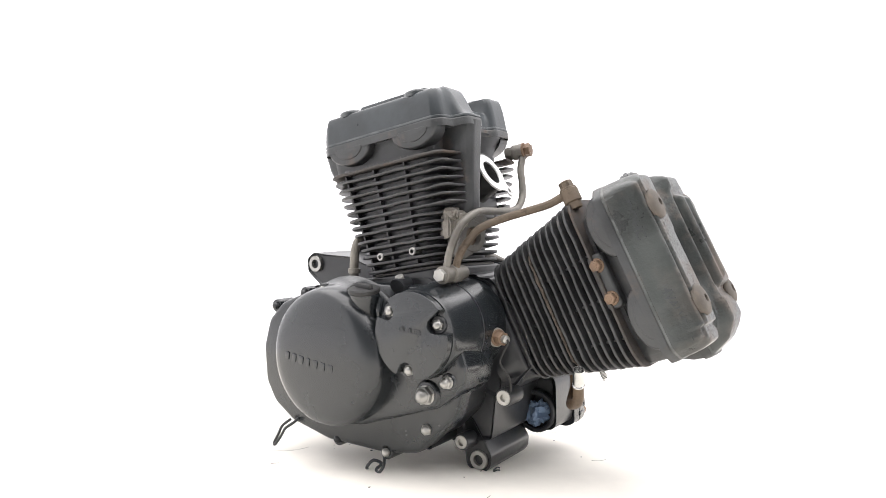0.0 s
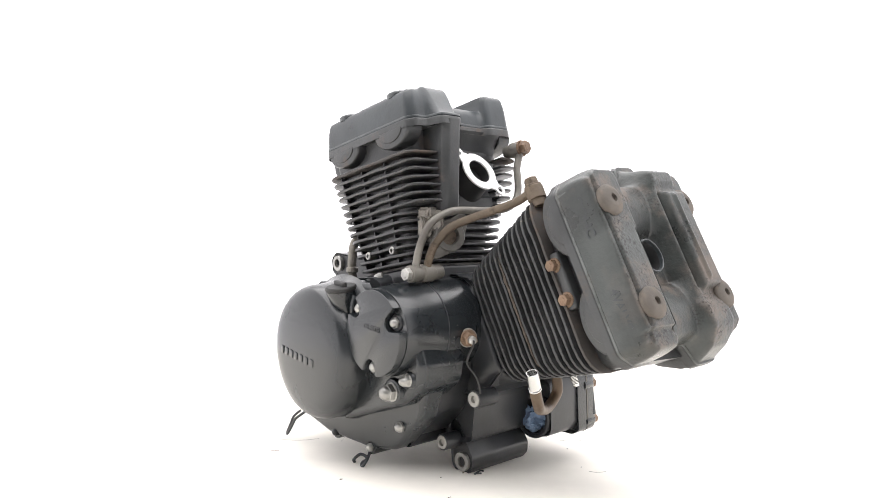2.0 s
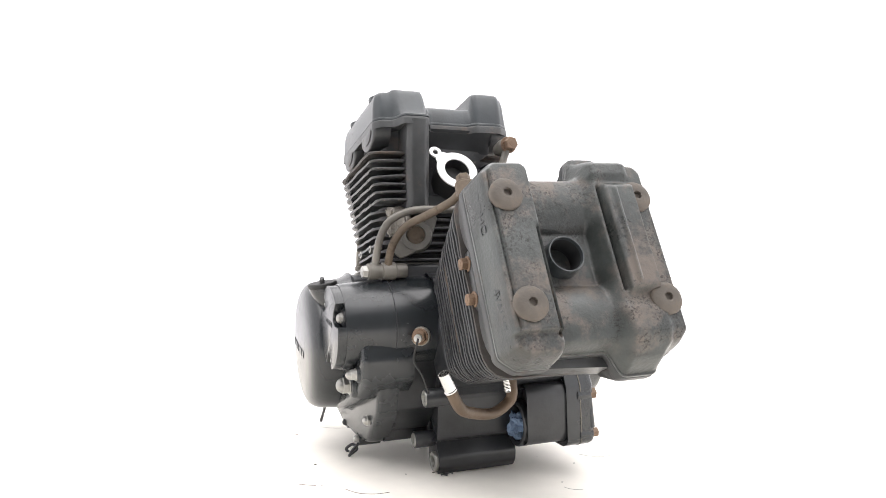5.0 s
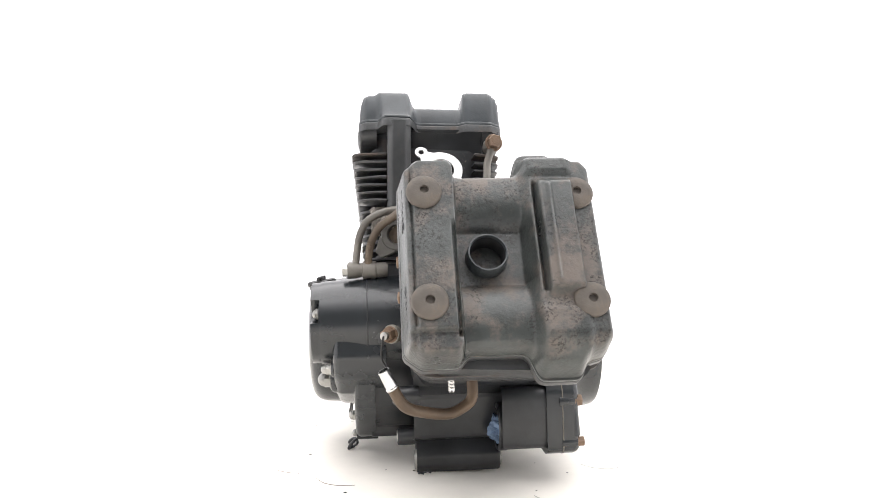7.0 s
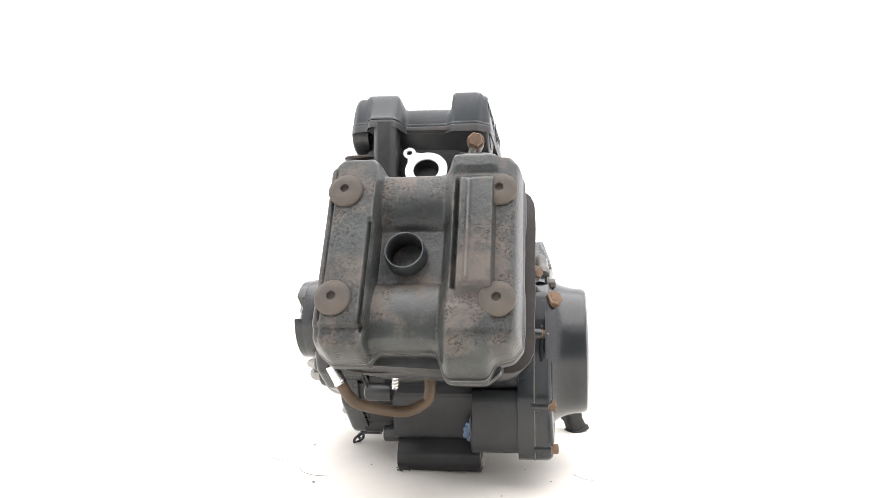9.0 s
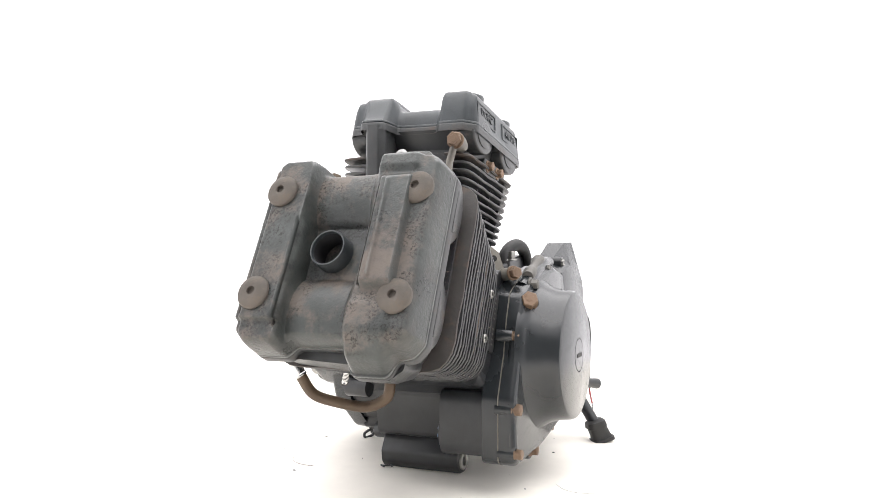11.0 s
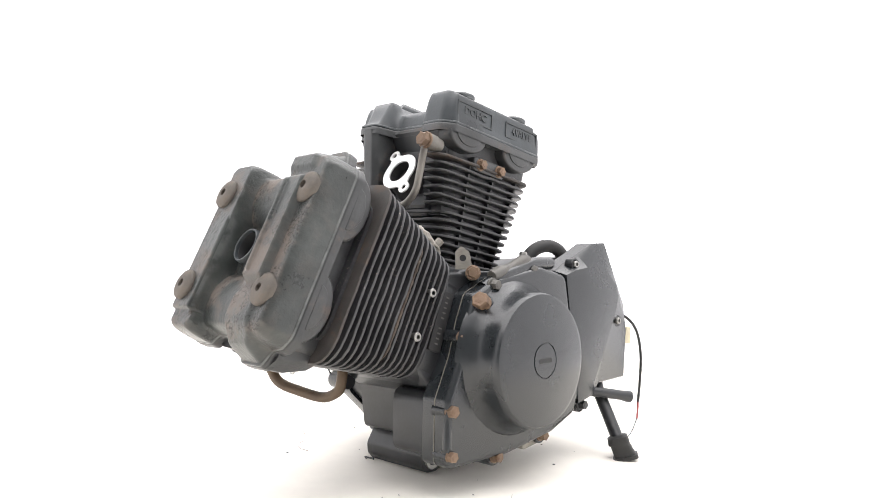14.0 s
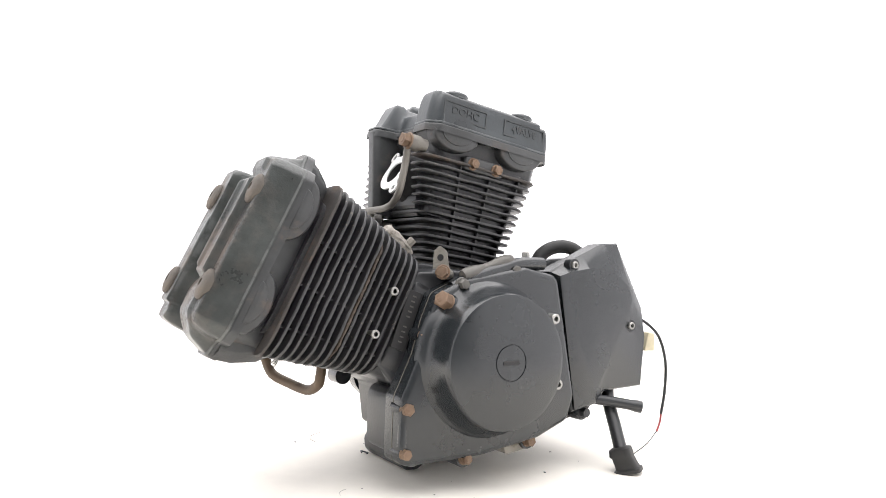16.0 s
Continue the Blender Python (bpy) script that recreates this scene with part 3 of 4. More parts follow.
# front barrel seat and rear barrel seat
for m in (FRONT, REAR):
    bm = bmesh.new()
    slab(bm, rounded_box(0.086, 0.070, 0.03), UP, 0.060, 0.1035, 0.004)
    part("barrel_seat", bm, CASE, crankcase, "", m)
    bm = bmesh.new()
    slab(bm, rounded_box(0.0800, 0.0640, 0.028), UP, 0.1030, 0.1062)
    part("base_gasket", bm, STAY, crankcase, "", m)
# upper rear mount
bm = bmesh.new()
slab(bm, fillet([(0.105, 0.235), (0.200, 0.225), (0.232, 0.250), (0.234, 0.270), (0.220, 0.280), (0.203, 0.278), (0.150, 0.276), (0.105, 0.262)], 0.010), side(), -0.028, 0.060, 0.003, both=True)
part("upper_mount", bm, CASE, crankcase)
boss("mount_sleeve", (-0.0305, 0.216, 0.2625), -X, 0.0125, 0.02, 0.0065, STEEL, crankcase, "pale steel sleeve")
# stamped serial pad with unreadable marks
pad = plane_at((0.1250, -0.1240, 0.1985), (0.0, -0.35, -0.94), (0.0, 0.94, -0.35))
bm = bmesh.new()
slab(bm, rounded_box(0.037, 0.010, 0.002, 2), pad, -0.02, 0.0010, 0.0006)
serial_pad = part("serial_pad", bm, DARK, crankcase)
for k in range(10):
    if k == 5:
        continue
    a0 = -0.031 + k * 0.0064
    bm = bmesh.new()
    slab(bm, [(a0, -0.0026), (a0 + 0.0018, -0.0026), (a0 + 0.0018, 0.0026), (a0, 0.0026)], pad, 0.0008, 0.0014)
    part("stamped_bar", bm, STAMP, serial_pad)

# ---- clutch side ----
clutch_cover = block("clutch_cover", [(-0.116, 0.160), (-0.094, 0.086), (-0.042, 0.037), (0.010, 0.028), (0.110, 0.030), (0.178, 0.046), (0.213, 0.069), (0.230, 0.098), (0.234, 0.148),
                                      (0.222, 0.188), (0.196, 0.214), (0.128, 0.240), (0.060, 0.250), (-0.075, 0.250), (-0.104, 0.236)], -0.095, -0.122, COVER, engine,
                     "smooth satin-black clutch-side engine cover", 0.03, 0.007, False)
bm = bmesh.new()
DOME = ((0.101, 0.118), (0.096, 0.124), (0.0925, 0.134), (0.0905, 0.150), (0.0897, 0.1640), (0.0882, 0.1705), (0.0855, 0.1762), (0.0815, 0.1805), (0.0755, 0.1838), (0.068, 0.1860), (0.055, 0.1878), (0.03, 0.1890), (0.01, 0.1895))
turned(bm, (0, 0.066, 0.157), -X, DOME, 96)
clutch_dome = part("clutch_dome", bm, COVER, clutch_cover, "", None, 60)
# swell between dome and sump, and the sharp crease under the bolts
bm = bmesh.new()
slab(bm, fillet([(0.050, 0.062), (-0.020, 0.084), (-0.086, 0.106), (-0.122, 0.134), (-0.127, 0.160), (-0.112, 0.205), (0.000, 0.205), (0.060, 0.150)], 0.022, 6), side(), -0.080, -0.147, 0.010, 5)
part("swell", bm, COVER, clutch_cover, "", None, 60)
for k, wide in enumerate((0.0075, 0.0075, 0.0085, 0.0065, 0.0075, 0.0075, 0.0075)):
    # the maker's name as plain raised bars that follow the dome
    a0 = 0.0385 - k * 0.0124
    y, z = 0.080 + a0, 0.152 + 0.13 * a0
    reach = math.hypot(y - 0.066, z - 0.157)
    high = float(np.interp(reach, [p[0] for p in DOME[::-1]], [p[1] for p in DOME[::-1]]))
    at = plane_at((-high, y, z), (-0.12 * (y - 0.066) / 0.05, -1, -0.13), (0, -0.13, 1))
    bm = bmesh.new()
    slab(bm, rounded_box(wide / 2, 0.0052, 0.0016, 2), at, -0.004, 0.0009, 0.0004)
    part("name_bar", bm, COVER, clutch_cover)
bm = bmesh.new()
turned(bm, (0, -0.0675, 0.197), -X, ((0.061, 0.030), (0.0595, 0.104), (0.0575, 0.120), (0.0555, 0.145), (0.0545, 0.160), (0.0535, 0.163)), 64)
part("filter_housing", bm, COVER, clutch_cover)
bm = bmesh.new()
turned(bm, (0, -0.0675, 0.197), -X, ((0.0590, 0.1015), (0.0603, 0.1018), (0.0603, 0.1028), (0.0590, 0.1032)), 64)
part("cover_gasket", bm, CASE, clutch_cover)
bm = bmesh.new()
CAP_BOLTS = ((-0.102, 0.2121), (-0.032, 0.2230), (-0.061, 0.1545))
rim = []
for k in range(180):
    # the rim steps in round each bolt
    c, s, r = math.cos(k * math.pi / 90), math.sin(k * math.pi / 90), 0.0525
    for y, z in CAP_BOLTS:
        along, across = (-0.0675 - y) * c + (z - 0.197) * s, abs((-0.0675 - y) * s - (z - 0.197) * c)
        if along > 0 and across < 0.0102:
            r = min(r, along - math.sqrt(0.0102 ** 2 - across ** 2))
    rim.append((r * c, r * s))
slab(bm, rim, plane_at((0, -0.0675, 0.197), -Y, Z), 0.160, 0.1740, 0.0008)
filter_cap = part("filter_cap", bm, COVER, clutch_cover, "round oil filter cap")
at = plane_at((-0.1740, -0.0675, 0.203), (0, -1, -0.10), (0, -0.10, 1))
lettering("lettering", "OIL FILTER", 0.0085, at, COVER, filter_cap, 0.0007, 0.0, 0.8)
for y, z in CAP_BOLTS:
    bm = bmesh.new()
    turned(bm, (0, y, z), -X, ((0.0106, 0.14), (0.0106, 0.1640), (0.0098, 0.1650), (0.004, 0.1650)), 24)
    part("bolt_seat", bm, CASE, filter_cap)
    bolt(filter_cap, (-0.1648, y, z), -X, 0.0125, 0.0085, STEEL, 0.0, "tarnished domed bolt", dome=True)
for x, y, z, a, h in ((-0.152, -0.0757, 0.1238, 0.0195, 0.016), (-0.150, -0.105, 0.142, 0.0125, 0.012), (-0.120, -0.0563, 0.0709, 0.0125, 0.010)):
    bm = bmesh.new()
    turned(bm, (0, y, z), -X, ((a * 0.95, 0.09), (a * 0.90, -x - 0.005), (a * 0.80, -x - 0.001), (a * 0.7, -x)), 24)
    part("bolt_seat", bm, COVER, clutch_cover)
    bolt(clutch_cover, (x, y, z), -X, a, h, STEEL, a * 0.62, "tarnished domed bolt", dome=True)
for x, y, z, mat in ((-0.130, 0.108, 0.2375, STEEL), (-0.116, 0.155, 0.2285, CASE), (-0.108, 0.2190, 0.2060, CASE), (-0.118, 0.094, 0.0330, CASE), (-0.122, 0.008, 0.0305, STEEL)):
    boss("bolt_lug", (x, y, z), -X, 0.0095, 0.03, 0.003, COVER, clutch_cover)
    bolt(clutch_cover, (x, y, z), -X, 0.0105, 0.008, mat, 0.0, "tarnished domed bolt" if mat is STEEL else "", dome=True)
# oil filler
axis = Vector((-0.14, -0.03, 0.99)).normalized()
o = Vector((-0.166, 0.0077, 0.2425))
bm = bmesh.new()
loops = []
for r, drop, back in ((0.0185, 0.001, 0.0), (0.0190, -0.004, 0.0), (0.0172, -0.012, 0.001), (0.0150, -0.024, 0.005), (0.0150, -0.036, 0.011), (0.022, -0.056, 0.026)):
    c = o + axis * drop + X * back
    loops.append([c + Vector((math.cos(k * math.pi / 16), math.sin(k * math.pi / 16), 0)) * r for k in range(32)])
loft(bm, loops)
part("filler_neck", bm, COVER, clutch_cover)
# two cast ridges that run down beside the neck
for y0, y1 in ((0.029, 0.022), (-0.014, -0.012)):
    bm = bmesh.new()
    tube(bm, ((-0.160, y0, 0.237), (-0.164, y0 * 0.9 + 0.1 * y1, 0.222), (-0.160, y1, 0.205), (-0.150, y1 - 0.003, 0.180), (-0.142, y1 - 0.006, 0.150)), lambda f: 0.0042 - 0.0012 * f, 10, 5)
    part("cast_ridge", bm, COVER, clutch_cover)
bm = bmesh.new()
turned(bm, o, axis, ((0.0185, 0.000), (0.0200, 0.002), (0.0200, 0.0055), (0.0188, 0.0068), (0.010, 0.0070), (0.002, 0.0070)), 32)
filler_cap = part("filler_cap", bm, RUBBER, clutch_cover, "black plastic oil filler cap")
bm = bmesh.new()
slab(bm, rounded_box(0.0150, 0.0032, 0.0025, 3), plane_at(o + axis * 0.0065, (0.2, 0.98, 0.05), (-0.98, 0.2, -0.14)), 0.0, 0.0060, 0.0015)
part("grip", bm, RUBBER, filler_cap)
bm = bmesh.new()
tube(bm, ((-0.128, -0.015, 0.2480), (-0.124, -0.015, 0.2490), (-0.108, -0.015, 0.2500)), 0.011, 18, 2)
part("top_boss", bm, CASE, clutch_cover)
bolt(clutch_cover, (-0.1200, -0.015, 0.2540), Vector((-0.5, 0, 0.86)), 0.011, 0.008, STEEL, 0.0075, "tarnished bolt")

# oil pressure switch with its lead
o, axis = Vector((-0.0735, -0.1285, 0.187)), Vector((-0.45, -0.89, 0.0))
bm = bmesh.new()
turned(bm, o, axis, ((0.013, -0.02), (0.012, 0.0), (0.0115, 0.002), (0.008, 0.0025)), 24)
part("switch_seat", bm, ALLOY, crankcase)
switch = bolt(crankcase, o + axis * 0.002, axis, 0.0155, 0.012, RUST, 0.0105, "rusty oil pressure switch", "oil_switch")
bm = bmesh.new()
turned(bm, o, axis, ((0.0052, 0.012), (0.005, 0.021), (0.003, 0.022)), 14)
part("terminal", bm, STEEL, switch)
bm = bmesh.new()
tube(bm, (o + axis * 0.020, o + axis * 0.024 + Vector((0, 0, -0.004)), (-0.086, -0.140, 0.160), (-0.078, -0.147, 0.142), (-0.074, -0.148, 0.130), (-0.070, -0.146, 0.120)), 0.0013, 8)
part("lead", bm, RUBBER, switch)

# ---- generator side ----
RIGHT = [(-0.151, 0.036), (-0.138, 0.030), (-0.040, 0.031), (0.050, 0.044), (0.098, 0.062), (0.110, 0.092), (0.083, 0.252), (0.030, 0.264), (-0.058, 0.250),
         (-0.098, 0.232), (-0.112, 0.200), (-0.124, 0.160), (-0.142, 0.122), (-0.148, 0.110)]
generator_cover = block("generator_cover", RIGHT, 0.118, 0.160, COVER, engine, "satin-black generator cover with round dome", 0.016, 0.008, False)
bm = bmesh.new()
slab(bm, inset(fillet(RIGHT, 0.016), -0.0005), side(), 0.1376, 0.1390)
part("cover_gasket", bm, SEAL, generator_cover, "pale gasket edge")
bm = bmesh.new()
turned(bm, (0, -0.027, 0.1495), X, ((0.1010, 0.152), (0.0975, 0.1590), (0.0935, 0.1625), (0.0895, 0.1680), (0.0862, 0.1765), (0.0842, 0.184), (0.0834, 0.1925), (0.0824, 0.1990), (0.0806, 0.2026), (0.0760, 0.2045), (0.0222, 0.2068), (0.0218, 0.2058), (0.0208, 0.2058), (0.0204, 0.2070), (0.003, 0.2074)), 80)
dome = part("generator_dome", bm, COVER, generator_cover, "", None, 40)
bm = bmesh.new()
slab(bm, rounded_box(0.0115, 0.0026, 0.001, 2), side(), 0.2060, 0.2077)
for v in bm.verts:
    v.co += Vector((0, -0.027, 0.1495))
part("plug_slot", bm, DARK, dome)
for y, z in ((0.066, 0.197), (0.070, 0.113)):
    bolt(generator_cover, (0.158, y, z), X, 0.0135, 0.0180, STEEL, 0.0, "pale socket bolt", socket=True)
for o, axis, a, h in (((0.160, -0.0880, 0.2200), (0.35, -0.80, 0.45), 0.0185, 0.013), ((0.148, -0.1149, 0.1812), X, 0.0110, 0.008), ((0.1545, -0.1400, 0.0972), X, 0.0135, 0.009),
                      ((0.1570, -0.1430, 0.0459), X, 0.0115, 0.008)):
    axis = Vector(axis).normalized()
    bm = bmesh.new()
    turned(bm, o, axis, ((a * 0.78, -0.020), (a * 0.70, -0.002), (a * 0.64, 0.0)), 24)
    part("bolt_boss", bm, COVER, generator_cover)
    bolt(generator_cover, o, axis, a, h, RUST, a * 0.62, "rusty flange bolt")
for x, y, z, mat in ((0.148, -0.056, 0.029, RUST), (0.140, 0.046, 0.038, RUST), (0.138, 0.140, 0.066, CASE)):
    boss("bolt_lug", (x, y, z), X, 0.0115, 0.03, 0.004, COVER, generator_cover)
    bolt(generator_cover, (x, y, z), X, 0.012, 0.009, mat, 0.0085, "rusty flange bolt" if mat is RUST else "")
bm = bmesh.new()
slab(bm, fillet([(0.010, 0.034), (0.056, 0.040), (0.060, 0.028), (0.016, 0.022)], 0.003), side(), 0.110, 0.135, 0.001)
part("bottom_plate", bm, ALLOY, crankcase, "rusty bottom bracket")
for path in (((0.150, -0.094, 0.214), (0.147, -0.110, 0.188)), ((0.147, -0.114, 0.174), (0.148, -0.138, 0.106)), ((0.153, -0.142, 0.090), (0.155, -0.145, 0.054))):
    bm = bmesh.new()
    tube(bm, (path[0], (Vector(path[0]) + Vector(path[1])) / 2, path[1]), 0.0062, 12, 3)
    part("flange_rib", bm, COVER, generator_cover)
# ridge with lugs along the top edge, and the clutch cable stay
bm = bmesh.new()
tube(bm, ((0.146, -0.072, 0.236), (0.148, -0.040, 0.250), (0.146, 0.000, 0.260), (0.144, 0.030, 0.267), (0.140, 0.070, 0.268)), lambda f: 0.0105 - 0.002 * f, 14)
part("top_ridge", bm, COVER, generator_cover)
bm = bmesh.new()
tube(bm, ((0.150, -0.060, 0.252), (0.148, -0.036, 0.259), (0.145, -0.008, 0.267), (0.142, 0.018, 0.272)), lambda f: 0.0072 + 0.0018 * math.sin(9 * f), 12)
part("stay_bar", bm, STAY, generator_cover, "oxidised alloy cable stay")
for o in ((0.155, -0.064, 0.242), (0.148, 0.018, 0.259)):
    bolt(generator_cover, o, X, 0.0115, 0.009, STAY, 0.009, "grimy steel bolt")
bm = bmesh.new()
slab(bm, fillet([(-0.012, -0.018), (0.012, -0.018), (0.009, 0.014), (0.0, 0.022), (-0.009, 0.014)], 0.004), plane_at((0.107, -0.066, 0.270), (0.8, 0.6, 0.0), (-0.25, 0.1, 1.0)), -0.001, 0.001)
tab = part("cable_tab", bm, ALLOY, crankcase, "pale alloy tab with a hole")
bm = bmesh.new()
turned(bm, (0.1060, -0.0655, 0.2755), (0.6, -0.8, 0.1), ((0.0042, -0.0018), (0.0042, 0.0018)), 16)
part("tab_hole", bm, DARK, tab)
bm = bmesh.new()
turned(bm, (0.138, -0.081, 0.257), (0.75, -0.65, 0.1), ((0.008, -0.040), (0.008, -0.004), (0.0095, -0.003), (0.0095, 0.0)), 20)
part("union", bm, ALLOY, crankcase)
bolt(crankcase, (0.138, -0.081, 0.257), (0.75, -0.65, 0.1), 0.0135, 0.009, RUST, 0.0095, "rusty union bolt")
bolt(crankcase, (0.079, 0.088, 0.272), Z, 0.010, 0.012, STEEL, 0.008, "dull steel bolt")

# sprocket cover: a raised face whose rear edges fall back
OUTER = [(0.112, 0.070), (0.158, 0.078), (0.170, 0.094), (0.240, 0.096), (0.249, 0.165), (0.244, 0.206), (0.202, 0.298), (0.178, 0.297), (0.143, 0.281), (0.110, 0.268), (0.087, 0.258)]
FACE = [(0.113, 0.073), (0.148, 0.080), (0.153, 0.097), (0.180, 0.142), (0.211, 0.195), (0.219, 0.218), (0.213, 0.237), (0.183, 0.262), (0.140, 0.262), (0.110, 0.258), (0.089, 0.252)]
bm = bmesh.new()
DEPTH = (0.150, 0.150, 0.150, 0.1485, 0.148, 0.147, 0.142, 0.137, 0.134, 0.134, 0.136)
loft(bm, [[Vector((0.108, *p)) for p in OUTER], [Vector((d - 0.002, *p)) for d, p in zip(DEPTH, OUTER)], [Vector((d, *p)) for d, p in zip(DEPTH, inset([Vector(p) for p in OUTER], 0.002))],
          [Vector((0.1545, *p)) for p in FACE], [Vector((0.1555, *p)) for p in inset([Vector(p) for p in FACE], 0.003)]])
sprocket_cover = part("sprocket_cover", bm, COVER, engine, "flat angular black sprocket cover", None, 22)
for x, y, z in ((0.1465, 0.1195, 0.2665), (0.1530, 0.2155, 0.182)):
    boss("screw_seat", (x + 0.001, y, z), X, 0.0092, 0.012, 0.006, CASE, sprocket_cover)
    bolt(sprocket_cover, (x - 0.002, y, z), X, 0.0105, 0.007, STEEL, 0.0, "pale socket screw", socket=True)

# breather hose loop, loom, stand leg
bm = bmesh.new()
tube(bm, ((0.052, 0.128, 0.245), (0.052, 0.130, 0.275), (0.056, 0.148, 0.291), (0.060, 0.174, 0.295), (0.062, 0.198, 0.286), (0.062, 0.212, 0.265), (0.060, 0.212, 0.240)), 0.0098, 16)
part("breather_hose", bm, RUBBER, engine, "bent black rubber breather hose")
bm = bmesh.new()
tube(bm, ((0.120, 0.205, 0.110), (0.137, 0.187, 0.083), (0.160, 0.179, 0.047), (0.181, 0.171, 0.016)), 0.0088, 14, 3)
lever = part("foot_lever", bm, CASE, engine, "black bent foot lever with rubber-capped end")
bm = bmesh.new()
foot = plane_at((0.183, 0.170, 0.012), (0.80, 0.55, 0.25), (-0.55, 0.80, 0.0))
loops = []
for drop, a0, b0, shift in ((0.012, 0.0105, 0.0105, 0.0), (0.010, 0.0140, 0.0135, 0.0), (0.002, 0.0150, 0.0145, 0.0), (-0.001, 0.0135, 0.0130, 0.001), (-0.012, 0.0145, 0.0120, 0.003), (-0.017, 0.0155, 0.0125, 0.004), (-0.0175, 0.0175, 0.0150, 0.004), (-0.0225, 0.0175, 0.0150, 0.004)):
    loops.append([foot(p[0] + shift, p[1], drop) for p in fillet([(-a0, -b0), (a0, -b0), (a0, b0), (-a0, b0)], 0.0085, 4)])
loft(bm, loops)
part("rubber_cap", bm, RUBBER, lever)
bm = bmesh.new()
tube(bm, ((0.120, 0.130, 0.088), (0.148, 0.163, 0.082), (0.164, 0.190, 0.077), (0.176, 0.212, 0.072)), lambda f: 0.0072 + (0.0012 if f > 0.85 else 0), 14, 3)
part("peg", bm, CASE, lever)
bm = bmesh.new()
tube(bm, ((0.138, 0.236, 0.196), (0.148, 0.258, 0.180), (0.150, 0.276, 0.160), (0.148, 0.289, 0.125), (0.146, 0.289, 0.085), (0.148, 0.279, 0.052)), 0.0021, 8)
loom = part("cable", bm, RUBBER, engine, "thin black cable with a cream plug")
bm = bmesh.new()
tube(bm, ((0.148, 0.279, 0.052), (0.150, 0.275, 0.042), (0.156, 0.262, 0.030)), 0.0015, 8)
part("red_wire", bm, RED, loom)
bm = bmesh.new()
tube(bm, ((0.155, 0.265, 0.032), (0.164, 0.236, 0.018), (0.172, 0.205, 0.010), (0.180, 0.185, 0.008)), 0.0008, 6)
part("thin_wire", bm, CASE, loom)
bm = bmesh.new()
slab(bm, fillet([(-0.009, -0.016), (0.010, -0.013), (0.006, 0.012), (-0.006, 0.012)], 0.002), plane_at((0.132, 0.270, 0.157), (0, 1, -0.2), (0, 0.2, 1)), -0.006, 0.006, 0.001)
part("connector", bm, NYLON, loom, "cream nylon connector")

# ---- oil lines between the cylinders ----
o = Vector((-0.127, -0.081, 0.266))
bm = bmesh.new()
turned(bm, o, X, ((0.0088, 0.0), (0.0108, 0.001), (0.0108, 0.012), (0.0095, 0.014), (0.0095, 0.019), (0.0115, 0.020), (0.0115, 0.036), (0.0095, 0.038), (0.0095, 0.050), (0.0085, 0.052)), 22)
oil_line = part("oil_line", bm, LINE, engine, "pair of dull brown metal oil lines")
bolt(oil_line, o, -X, 0.0145, 0.008, STEEL, 0.0, "brass-coloured union bolt")
bm = bmesh.new()
tube(bm, ((-0.117, -0.081, 0.268), (-0.114, -0.084, 0.292), (-0.109, -0.090, 0.314), (-0.097, -0.095, 0.332), (-0.068, -0.098, 0.3430), (-0.020, -0.099, 0.3435), (0.012, -0.0995, 0.3440), (0.036, -0.0995, 0.3490),
          (0.052, -0.098, 0.364), (0.0565, -0.095, 0.385), (0.058, -0.092, 0.402), (0.064, -0.092, 0.421)), 0.0049, 12, 6)
part("pipe", bm, LINE, oil_line)
bm = bmesh.new()
tube(bm, ((-0.101, -0.083, 0.268), (-0.098, -0.090, 0.292), (-0.093, -0.099, 0.308), (-0.083, -0.110, 0.323), (-0.066, -0.132, 0.3345), (-0.056, -0.158, 0.343), (-0.049, -0.186, 0.352), (-0.045, -0.204, 0.362)), 0.0051, 12, 6)
part("pipe", bm, PIPE, oil_line)
fw = Vector((0, 0.4446, 0.8957))
fo = Vector((-0.044, -0.2115, 0.3650))
bm = bmesh.new()
turned(bm, fo, fw, ((0.0085, -0.020), (0.0090, -0.012), (0.0112, -0.011), (0.0112, 0.004), (0.0095, 0.006)), 20)
banjo = part("banjo", bm, PIPE, oil_line, "rusty banjo union")
bolt(banjo, fo + fw * 0.006, fw, 0.0145, 0.009, PIPE, 0.0105, "rusty union bolt")
rw = Vector((0.10, -0.98, 0.17)).normalized()
ro = Vector((0.0664, -0.088, 0.4280))
bm = bmesh.new()
turned(bm, ro, rw, ((0.0090, -0.022), (0.0090, -0.012), (0.0108, -0.011), (0.0108, 0.004), (0.0095, 0.006)), 20)
banjo = part("banjo", bm, LINE, oil_line, "dull metal banjo union")
bolt(banjo, ro + rw * 0.005, rw, 0.0165, 0.009, RUST, 0.0115, "rusty union bolt")

